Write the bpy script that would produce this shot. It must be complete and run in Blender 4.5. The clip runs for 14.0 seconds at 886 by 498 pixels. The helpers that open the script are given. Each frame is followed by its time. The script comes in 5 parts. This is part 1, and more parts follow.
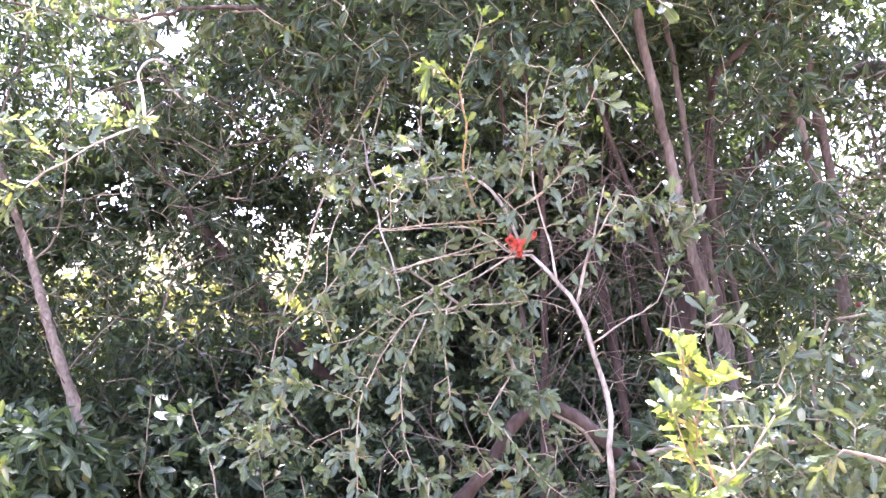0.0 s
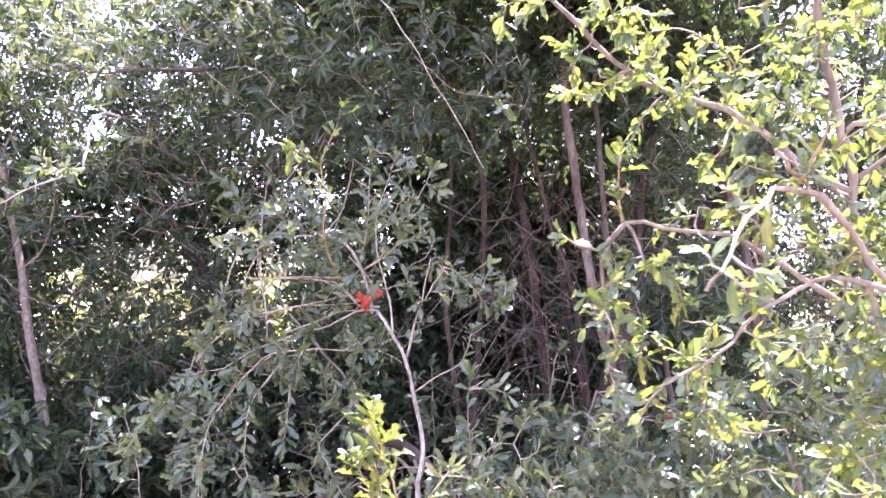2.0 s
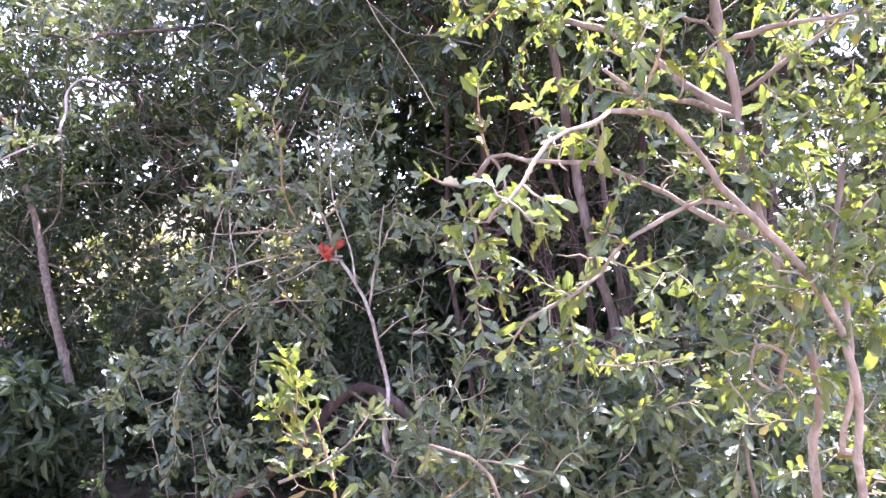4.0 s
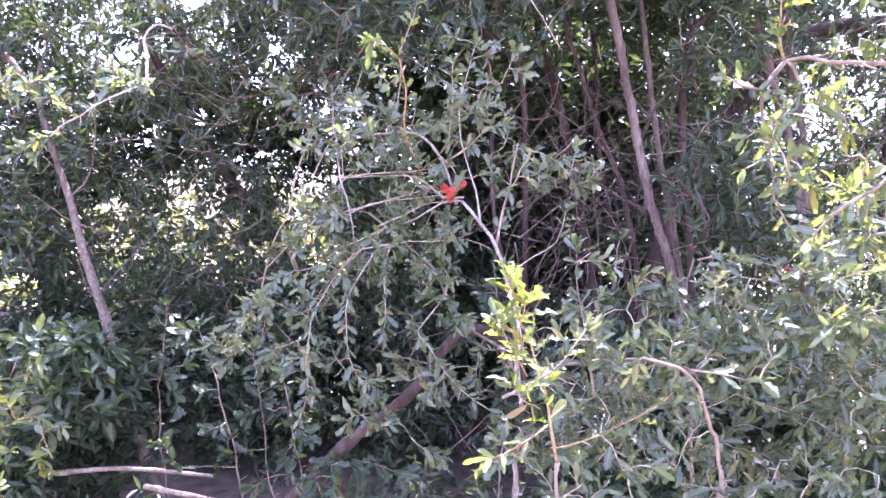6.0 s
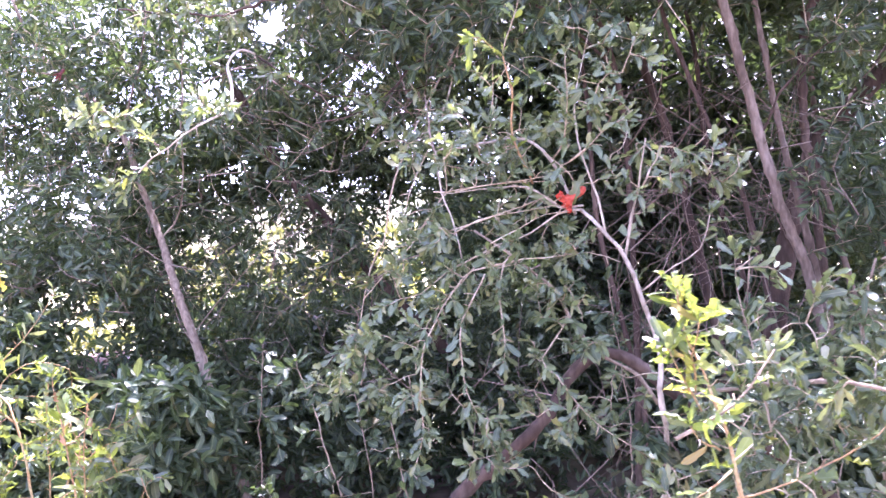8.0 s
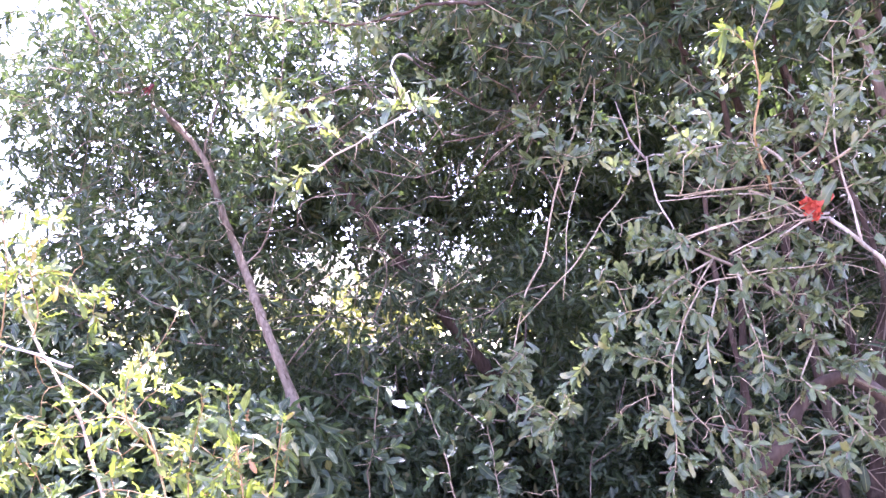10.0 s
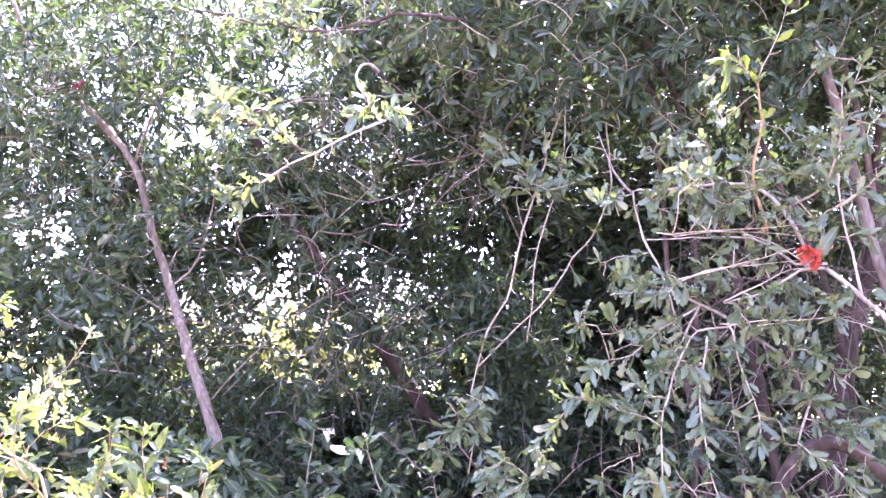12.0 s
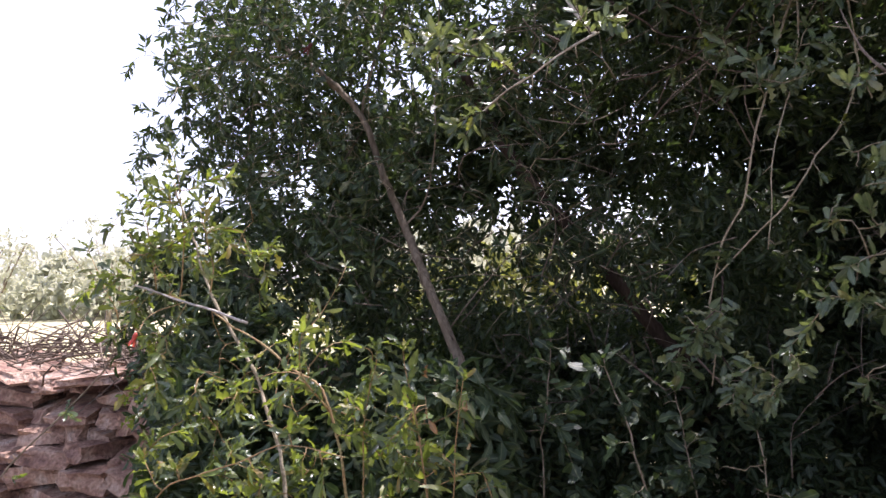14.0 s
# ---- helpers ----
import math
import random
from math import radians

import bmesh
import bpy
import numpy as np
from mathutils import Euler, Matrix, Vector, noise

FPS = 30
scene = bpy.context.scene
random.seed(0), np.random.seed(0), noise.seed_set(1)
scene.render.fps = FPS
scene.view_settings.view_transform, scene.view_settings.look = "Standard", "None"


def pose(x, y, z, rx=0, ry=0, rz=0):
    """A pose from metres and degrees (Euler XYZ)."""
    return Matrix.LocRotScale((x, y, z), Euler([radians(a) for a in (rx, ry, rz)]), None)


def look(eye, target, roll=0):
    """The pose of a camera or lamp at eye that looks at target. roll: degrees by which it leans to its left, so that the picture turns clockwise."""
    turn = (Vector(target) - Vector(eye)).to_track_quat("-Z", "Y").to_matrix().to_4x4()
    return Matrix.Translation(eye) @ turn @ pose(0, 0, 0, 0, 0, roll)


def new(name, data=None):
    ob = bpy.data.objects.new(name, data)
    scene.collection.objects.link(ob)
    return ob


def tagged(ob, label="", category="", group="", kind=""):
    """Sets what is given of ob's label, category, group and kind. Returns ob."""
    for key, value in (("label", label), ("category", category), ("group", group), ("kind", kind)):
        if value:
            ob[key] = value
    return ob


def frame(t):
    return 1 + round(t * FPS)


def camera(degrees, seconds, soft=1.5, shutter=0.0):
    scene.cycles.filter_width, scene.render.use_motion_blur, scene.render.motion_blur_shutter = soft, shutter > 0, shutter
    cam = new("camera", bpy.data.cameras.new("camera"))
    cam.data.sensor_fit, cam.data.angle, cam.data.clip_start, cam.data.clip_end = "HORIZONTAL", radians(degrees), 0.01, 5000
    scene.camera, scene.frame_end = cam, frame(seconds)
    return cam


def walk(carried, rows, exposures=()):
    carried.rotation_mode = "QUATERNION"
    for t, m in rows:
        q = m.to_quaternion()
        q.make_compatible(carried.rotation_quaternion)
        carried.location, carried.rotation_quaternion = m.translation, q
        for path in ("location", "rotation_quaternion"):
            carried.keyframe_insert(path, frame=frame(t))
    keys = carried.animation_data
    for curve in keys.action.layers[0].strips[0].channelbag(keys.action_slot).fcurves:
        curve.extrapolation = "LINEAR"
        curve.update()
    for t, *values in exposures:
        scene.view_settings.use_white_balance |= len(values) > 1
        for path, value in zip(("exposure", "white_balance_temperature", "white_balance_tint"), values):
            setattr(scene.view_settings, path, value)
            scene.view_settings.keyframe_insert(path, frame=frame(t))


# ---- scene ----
cam = camera(62.8, 14.0, soft=1.45, shutter=0.12)
METRES, EYE, TILT, LEAN, TURN = 3.2, 1.5, 1.5, 0.0, 0.0
ROWS = [
    (0.0, 0.0, 0.0, 0.0, 0.0, -0.0, -0.0),
    (0.5, 0.0332, -0.0284, 0.0032, 0.63, 0.05, 0.97),
    (1.0, 0.0625, -0.0801, 0.0247, 2.67, -0.9, -0.48),
    (1.5, 0.0874, -0.095, 0.0285, 3.03, -0.35, -3.21),
    (2.0, 0.1622, -0.0815, 0.04, 4.28, 1.11, -4.6),
    (4.5, 0.2334, -0.0688, 0.0438, 8.01, -2.98, 0.14),
    (5.0, 0.1683, -0.0865, 0.0381, 9.37, -1.92, 1.14),
    (5.5, 0.1028, -0.0991, 0.0274, 7.12, -1.76, 2.21),
    (6.0, 0.0893, -0.0964, 0.0049, 3.82, -4.68, -1.08),
    (6.5, 0.0996, -0.0881, 0.0086, -0.07, -3.0, -3.3),
    (7.0, 0.1184, -0.0483, 0.0093, 0.74, -1.4, -0.69),
    (7.5, 0.1142, -0.0436, 0.0093, 8.39, -2.12, 1.16),
    (8.0, 0.0535, -0.0358, -0.0036, 9.72, -2.66, 2.79),
    (8.5, -0.0404, -0.0394, -0.0182, 8.3, -1.52, 4.17),
    (9.0, -0.0947, -0.046, -0.02, 7.12, 0.26, 2.19),
    (11.5, -0.194, 0.0415, -0.0557, -0.04, 4.48, -2.46),
    (12.0, -0.1772, 0.0496, -0.0447, 0.96, 5.49, -1.68),
    (12.5, -0.1484, 0.0514, -0.0419, 4.63, 5.2, -1.07),
    (13.0, -0.1407, 0.0489, -0.0429, 11.49, 3.46, 0.72),
    (13.5, -0.1459, 0.047, -0.0469, 15.34, 2.08, 2.03),
    (14.0, -0.1838, 0.0374, -0.0568, 18.03, 0.49, 2.36),
]
EXPOSURES = [(0.0, 3.6, 5560, 47), (1.0, 3.6, 5320, 54), (2.2, 3.1, 5480, 54), (4.0, 2.78, 5420, 51), (4.5, 2.7, 5440, 51), (5.0, 2.88, 5240, 55), (6.0, 3.38, 5200, 61), (7.5, 3.46, 5310, 55), (9.0, 3.47, 5320, 54), (11.5, 3.8, 5180, 62), (12.5, 3.67, 5450, 51), (13.0, 3.08, 5700, 41), (13.5, 2.3, 5820, 40), (14.0, 1.22, 5840, 31)]
PATH_ROWS = [(t, pose(0, 0, EYE, TILT, LEAN, TURN) @ pose(METRES * x, METRES * y, METRES * z, 90 + pitch, roll, yaw)) for t, x, y, z, yaw, pitch, roll in ROWS]
PATH_ROWS += [(2.2, look((0.615, -0.246, 1.631), (0.426, 1.742, 1.749), 5.8)), (4.3, look((0.772, -0.223, 1.627), (0.468, 1.752, 1.558), 1.2)),
         (9.2, look((-0.335, -0.132, 1.421), (-0.597, 1.849, 1.502), -2.0)), (11.3, look((-0.630, 0.124, 1.316), (-0.662, 2.114, 1.513), 2.0))]
walk(cam, sorted(PATH_ROWS, key=lambda row: row[0]), EXPOSURES)

# ---- light ----
SUN_UP, SUN_SIDE = 66.0, 18.0  # degrees above the horizon; degrees to the right of straight ahead
world = bpy.data.worlds.new("sky")
scene.world = world
world.use_nodes = True
wn = world.node_tree.nodes
sky = wn.new("ShaderNodeTexSky")
sky.sky_type, sky.sun_disc = "NISHITA", False
sky.sun_elevation, sky.sun_rotation = radians(SUN_UP), radians(SUN_SIDE)
sky.air_density, sky.dust_density = 1.0, 1.5
wn["Background"].inputs["Strength"].default_value = 0.15
haze = wn.new("ShaderNodeHueSaturation")  # a milky summer sky
haze.inputs["Saturation"].default_value = 0.5
world.node_tree.links.new(sky.outputs[0], haze.inputs["Color"])
world.node_tree.links.new(haze.outputs[0], wn["Background"].inputs["Color"])
sun = new("sun", bpy.data.lights.new("sun", "SUN"))
sun.data.energy, sun.data.angle, sun.data.color = 4.6, radians(0.53), (1.0, 0.93, 0.82)
sun_way = Vector((math.sin(radians(SUN_SIDE)) * math.cos(radians(SUN_UP)), math.cos(radians(SUN_SIDE)) * math.cos(radians(SUN_UP)), math.sin(radians(SUN_UP))))
sun.matrix_world = look(sun_way * 30, (0, 0, 0))

# ---- materials ----
def material(name):
    m = bpy.data.materials.new(name)
    m.use_nodes = True
    return m, m.node_tree.nodes, m.node_tree.links, m.node_tree.nodes["Principled BSDF"]


def ramp(nodes, stops):
    r = nodes.new("ShaderNodeValToRGB")
    while len(r.color_ramp.elements) < len(stops):
        r.color_ramp.elements.new(0.5)
    for e, (p, c) in zip(r.color_ramp.elements, stops):
        e.position, e.color = p, (*c, 1)
    return r


def leaf_material(name, stops, glow, through_share=0.4, gloss=0.42, shine=0.8):
    """A leaf: a shade of its own, a pale midrib and side veins, blotches, gloss, and light that passes through."""
    m, n, l, p = material(name)
    info, geo, add, fract = n.new("ShaderNodeObjectInfo"), n.new("ShaderNodeNewGeometry"), n.new("ShaderNodeMath"), n.new("ShaderNodeMath")
    fract.operation = "FRACT"
    l.new(info.outputs["Random"], add.inputs[0]), l.new(geo.outputs["Random Per Island"], add.inputs[1]), l.new(add.outputs[0], fract.inputs[0])
    shade = ramp(n, stops)
    l.new(fract.outputs[0], shade.inputs[0])
    uv = n.new("ShaderNodeUVMap")
    sep = n.new("ShaderNodeSeparateXYZ")
    l.new(uv.outputs[0], sep.inputs[0])
    rib = n.new("ShaderNodeMath")
    rib.operation = "ABSOLUTE"
    l.new(sep.outputs[0], rib.inputs[0])
    ribline = n.new("ShaderNodeMapRange")
    ribline.inputs[1].default_value, ribline.inputs[2].default_value, ribline.inputs[3].default_value, ribline.inputs[4].default_value = 0.03, 0.14, 1, 0
    l.new(rib.outputs[0], ribline.inputs[0])
    blotch = n.new("ShaderNodeTexNoise")
    blotch.inputs["Scale"].default_value, blotch.inputs["Detail"].default_value = 45, 4
    l.new(geo.outputs["Position"], blotch.inputs["Vector"])
    dark = n.new("ShaderNodeMix")
    dark.data_type, dark.blend_type = "RGBA", "MULTIPLY"
    spread = ramp(n, [(0.3, (0.6, 0.62, 0.55)), (0.75, (1.25, 1.2, 1.1))])
    l.new(blotch.outputs[0], spread.inputs[0])
    dark.inputs[0].default_value = 1
    l.new(shade.outputs[0], dark.inputs[6]), l.new(spread.outputs[0], dark.inputs[7])
    withrib = n.new("ShaderNodeMix")
    withrib.data_type = "RGBA"
    half_rib = n.new("ShaderNodeMath")
    half_rib.operation = "MULTIPLY"
    half_rib.inputs[1].default_value = 0.5
    l.new(ribline.outputs[0], half_rib.inputs[0])
    l.new(half_rib.outputs[0], withrib.inputs[0]), l.new(dark.outputs[2], withrib.inputs[6])
    withrib.inputs[7].default_value = (0.22, 0.26, 0.1, 1)
    l.new(withrib.outputs[2], p.inputs["Base Color"])
    p.inputs["Roughness"].default_value = gloss
    p.inputs["Specular IOR Level"].default_value = shine
    vein = n.new("ShaderNodeTexWave")
    vein.bands_direction = "DIAGONAL"
    vein.inputs["Scale"].default_value, vein.inputs["Distortion"].default_value = 3.5, 2.0
    l.new(uv.outputs[0], vein.inputs["Vector"])
    bump = n.new("ShaderNodeBump")
    bump.inputs["Strength"].default_value, bump.inputs["Distance"].default_value = 0.25, 0.001
    l.new(vein.outputs[1], bump.inputs["Height"]), l.new(bump.outputs[0], p.inputs["Normal"])
    tr = n.new("ShaderNodeBsdfTranslucent")
    warm = n.new("ShaderNodeMix")
    warm.data_type, warm.blend_type = "RGBA", "MIX"
    warm.inputs[0].default_value = 0.65
    l.new(withrib.outputs[2], warm.inputs[6])
    warm.inputs[7].default_value = (*glow, 1)
    l.new(warm.outputs[2], tr.inputs[0])
    mix = n.new("ShaderNodeMixShader")
    mix.inputs[0].default_value = through_share
    l.new(p.outputs[0], mix.inputs[1]), l.new(tr.outputs[0], mix.inputs[2])
    l.new(mix.outputs[0], n["Material Output"].inputs[0])
    return m


def rough_material(name, stops, scale, bump_depth, rough=0.85, stretch=(1, 1, 1), speck=None):
    """Bark, stone or soil: two scales of mottling and a relief."""
    m, n, l, p = material(name)
    geo, mp = n.new("ShaderNodeNewGeometry"), n.new("ShaderNodeMapping")
    mp.inputs["Scale"].default_value = stretch
    l.new(geo.outputs["Position"], mp.inputs[0])
    big, small = n.new("ShaderNodeTexNoise"), n.new("ShaderNodeTexNoise")
    big.inputs["Scale"].default_value, big.inputs["Detail"].default_value = scale, 5
    small.inputs["Scale"].default_value, small.inputs["Detail"].default_value = scale * 6, 6
    l.new(mp.outputs[0], big.inputs["Vector"]), l.new(mp.outputs[0], small.inputs["Vector"])
    info, add = n.new("ShaderNodeObjectInfo"), n.new("ShaderNodeMath")
    add.operation = "MULTIPLY_ADD"
    add.inputs[1].default_value = 0.16
    l.new(info.outputs["Random"], add.inputs[0]), l.new(big.outputs[0], add.inputs[2])
    r = ramp(n, stops)
    l.new(add.outputs[0], r.inputs[0])
    mul = n.new("ShaderNodeMix")
    mul.data_type, mul.blend_type = "RGBA", "MULTIPLY"
    mul.inputs[0].default_value = 1
    fine = ramp(n, [(0.3, (0.55, 0.53, 0.5)), (0.7, (1.2, 1.2, 1.2))])
    l.new(small.outputs[0], fine.inputs[0])
    l.new(r.outputs[0], mul.inputs[6]), l.new(fine.outputs[0], mul.inputs[7])
    l.new(mul.outputs[2], p.inputs["Base Color"])
    p.inputs["Roughness"].default_value = rough
    p.inputs["Specular IOR Level"].default_value = 0.25
    bump = n.new("ShaderNodeBump")
    bump.inputs["Strength"].default_value, bump.inputs["Distance"].default_value = 0.8, bump_depth
    l.new(small.outputs[0], bump.inputs["Height"]), l.new(bump.outputs[0], p.inputs["Normal"])
    return m


LEAF = leaf_material("leaf_mature", [(0.0, (0.05, 0.083, 0.044)), (0.5, (0.085, 0.13, 0.056)), (0.85, (0.122, 0.166, 0.067)), (1.0, (0.2, 0.205, 0.075))], (0.24, 0.29, 0.055), 0.3, 0.28, 0.68)
# Sunlit copy of the mature leaf; stronger sun is put into its see-through colour.
LEAF_SUNLIT = leaf_material("leaf_sunlit_copy", [(0.0, (0.055, 0.09, 0.052)), (0.5, (0.085, 0.132, 0.066)), (0.85, (0.12, 0.17, 0.075)), (1.0, (0.22, 0.21, 0.075))], (0.27, 0.36, 0.04), 0.33, 0.27, 0.8)
LEAF_YOUNG = leaf_material("leaf_young", [(0.0, (0.07, 0.12, 0.03)), (0.6, (0.118, 0.17, 0.038)), (0.9, (0.185, 0.215, 0.045)), (1.0, (0.28, 0.18, 0.055))], (0.36, 0.45, 0.03), 0.44, 0.38, 0.5)
# Thicket leaves: the thicket's inner shade is put into a darkened base colour.
LEAF_THICKET_SHADE = leaf_material("leaf_thicket_shade", [(0.0, (0.022, 0.04, 0.023)), (0.5, (0.034, 0.063, 0.031)), (0.9, (0.051, 0.085, 0.033)), (1.0, (0.12, 0.11, 0.04))], (0.13, 0.2, 0.03), 0.28, 0.5, 0.45)
# Distant leaves: haze and glare are painted in as a very pale base colour.
LEAF_FAR_HAZE = leaf_material("leaf_far_haze", [(0.0, (0.3, 0.32, 0.23)), (1.0, (0.46, 0.47, 0.36))], (0.62, 0.63, 0.45), 0.5, 0.6)
LEAF_HEDGE = leaf_material("leaf_hedge", [(0.0, (0.1, 0.12, 0.03)), (1.0, (0.2, 0.205, 0.055))], (0.36, 0.38, 0.06), 0.45, 0.55)
# Undergrowth leaves: base colour partly darkened to stand in for shade under the trees.
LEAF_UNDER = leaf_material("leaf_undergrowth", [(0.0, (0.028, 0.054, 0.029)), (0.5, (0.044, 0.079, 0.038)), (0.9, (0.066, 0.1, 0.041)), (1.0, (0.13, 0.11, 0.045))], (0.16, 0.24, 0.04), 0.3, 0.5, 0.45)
LEAF_DRY = leaf_material("leaf_dry", [(0.0, (0.16, 0.085, 0.035)), (0.6, (0.3, 0.18, 0.06)), (1.0, (0.4, 0.3, 0.11))], (0.36, 0.17, 0.05), 0.25, 0.7)
BARK = rough_material("bark_grey_brown", [(0.3, (0.13, 0.1, 0.062)), (0.6, (0.25, 0.205, 0.135)), (0.8, (0.36, 0.315, 0.225))], 14, 0.004, stretch=(1, 1, 0.35))
BARK_TREE = rough_material("bark_tree", [(0.3, (0.1, 0.077, 0.049)), (0.6, (0.195, 0.158, 0.108)), (0.8, (0.29, 0.248, 0.182))], 14, 0.005, stretch=(1, 1, 0.3))
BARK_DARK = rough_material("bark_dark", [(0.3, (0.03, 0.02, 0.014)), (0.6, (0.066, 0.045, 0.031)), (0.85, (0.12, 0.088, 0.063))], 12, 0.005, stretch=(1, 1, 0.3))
BARK_BROWN = rough_material("bark_red_brown", [(0.3, (0.078, 0.057, 0.04)), (0.6, (0.165, 0.128, 0.092)), (0.85, (0.27, 0.22, 0.165))], 13, 0.004, stretch=(1, 1, 0.3))
BARK_PALE = rough_material("bark_pale", [(0.3, (0.22, 0.19, 0.135)), (0.6, (0.36, 0.325, 0.24)), (0.85, (0.48, 0.45, 0.36))], 20, 0.002, stretch=(1, 1, 0.4))
DEAD_WOOD = rough_material("dead_wood_pale", [(0.3, (0.28, 0.25, 0.2)), (0.6, (0.44, 0.41, 0.35)), (0.85, (0.58, 0.55, 0.49))], 30, 0.002, stretch=(1, 1, 0.4))
TWIG = rough_material("twig_bark", [(0.3, (0.19, 0.15, 0.09)), (0.6, (0.34, 0.29, 0.185)), (0.85, (0.46, 0.41, 0.29))], 25, 0.001)
TWIG_YOUNG = rough_material("twig_young", [(0.3, (0.24, 0.15, 0.065)), (0.6, (0.33, 0.22, 0.095)), (0.85, (0.32, 0.29, 0.13))], 25, 0.001, 0.6)
STONE = rough_material("field_stone", [(0.32, (0.13, 0.075, 0.058)), (0.5, (0.29, 0.175, 0.125)), (0.62, (0.4, 0.27, 0.19)), (0.8, (0.52, 0.42, 0.34))], 9, 0.03)


def meadow_material():
    """Pale bare soil near the path that turns into dry yellow-green grass beyond the thicket."""
    m, n, l, p = material("soil_and_meadow")
    geo, sep, edge, far = n.new("ShaderNodeNewGeometry"), n.new("ShaderNodeSeparateXYZ"), n.new("ShaderNodeTexNoise"), n.new("ShaderNodeMath")
    edge.inputs["Scale"].default_value, edge.inputs["Detail"].default_value = 0.7, 6
    l.new(geo.outputs["Position"], sep.inputs[0]), l.new(geo.outputs["Position"], edge.inputs["Vector"])
    far.operation = "MULTIPLY_ADD"
    far.inputs[1].default_value = 4.0
    l.new(edge.outputs[0], far.inputs[0]), l.new(sep.outputs[1], far.inputs[2])
    step = n.new("ShaderNodeMapRange")
    step.inputs[1].default_value, step.inputs[2].default_value = 6.0, 8.0
    l.new(far.outputs[0], step.inputs[0])
    grain = n.new("ShaderNodeTexNoise")
    grain.inputs["Scale"].default_value, grain.inputs["Detail"].default_value = 9, 8
    l.new(geo.outputs["Position"], grain.inputs["Vector"])
    soil = ramp(n, [(0.3, (0.1, 0.075, 0.05)), (0.55, (0.18, 0.14, 0.095)), (0.75, (0.27, 0.22, 0.155))])
    grass = ramp(n, [(0.3, (0.26, 0.24, 0.1)), (0.5, (0.42, 0.385, 0.2)), (0.7, (0.55, 0.51, 0.33))])
    l.new(grain.outputs[0], soil.inputs[0]), l.new(grain.outputs[0], grass.inputs[0])
    mix = n.new("ShaderNodeMix")
    mix.data_type = "RGBA"
    l.new(step.outputs[0], mix.inputs[0]), l.new(soil.outputs[0], mix.inputs[6]), l.new(grass.outputs[0], mix.inputs[7])
    l.new(mix.outputs[2], p.inputs["Base Color"])
    p.inputs["Roughness"].default_value = 0.95
    bump = n.new("ShaderNodeBump")
    bump.inputs["Strength"].default_value, bump.inputs["Distance"].default_value = 0.8, 0.03
    l.new(grain.outputs[0], bump.inputs["Height"]), l.new(bump.outputs[0], p.inputs["Normal"])
    return m


GROUND = meadow_material()


def petal_material(name, a, b, rough=0.5):
    m, n, l, p = material(name)
    geo, noise_node = n.new("ShaderNodeNewGeometry"), n.new("ShaderNodeTexNoise")
    noise_node.inputs["Scale"].default_value = 120
    l.new(geo.outputs["Position"], noise_node.inputs["Vector"])
    r = ramp(n, [(0.35, a), (0.65, b)])
    l.new(noise_node.outputs[0], r.inputs[0]), l.new(r.outputs[0], p.inputs["Base Color"])
    p.inputs["Roughness"].default_value = rough
    tr, mix = n.new("ShaderNodeBsdfTranslucent"), n.new("ShaderNodeMixShader")
    l.new(r.outputs[0], tr.inputs[0])
    mix.inputs[0].default_value = 0.3
    l.new(p.outputs[0], mix.inputs[1]), l.new(tr.outputs[0], mix.inputs[2]), l.new(mix.outputs[0], n["Material Output"].inputs[0])
    return m


PETAL = petal_material("petal_red", (0.42, 0.05, 0.026), (0.56, 0.095, 0.045))
CALYX = petal_material("calyx_orange", (0.44, 0.07, 0.035), (0.55, 0.12, 0.06), 0.4)
BUD = petal_material("bud_crimson", (0.11, 0.03, 0.028), (0.2, 0.05, 0.04), 0.5)

# ---- tools ----
rng = np.random.default_rng(7)


def thing(name, base, label, category, group="", kind=""):
    ob = new(name)
    ob.empty_display_size = 0.1
    ob.location = base
    return tagged(ob, label, category, group, kind)


def part(name, mesh, mat, parent, label="", kind="", m=None):
    ob = new(name, mesh)
    if not mesh.materials:
        mesh.materials.append(mat)
    ob.parent = parent
    at = parent.location if parent.parent is None else parent.parent.location
    if parent.parent is None:
        ob.matrix_parent_inverse = Matrix.Translation(-at)
    if m is not None:
        ob.matrix_basis = m
    return tagged(ob, label, "", "", kind)


def mesh_of(name, verts, faces, smooth=True):
    me = bpy.data.meshes.new(name)
    me.from_pydata([tuple(v) for v in verts], [], faces)
    if smooth:
        me.polygons.foreach_set("use_smooth", [True] * len(me.polygons))
    me.update()
    return me


def spline(points, step=0.03):
    """A smooth line through a branch's few bends."""
    p = np.array(points, float)
    if len(p) == 2:
        p = np.array([p[0], p.mean(0), p[1]])
    ext = np.vstack([2 * p[0] - p[1], p, 2 * p[-1] - p[-2]])
    out = []
    for i in range(1, len(ext) - 2):
        a, b, c, d = ext[i - 1:i + 3]
        n = max(2, int(np.linalg.norm(c - b) / step))
        for t in np.arange(n) / n:
            out.append(0.5 * (2 * b + (c - a) * t + (2 * a - 5 * b + 4 * c - d) * t * t + (3 * b - a - 3 * c + d) * t ** 3))
    out.append(p[-1])
    return np.array(out)


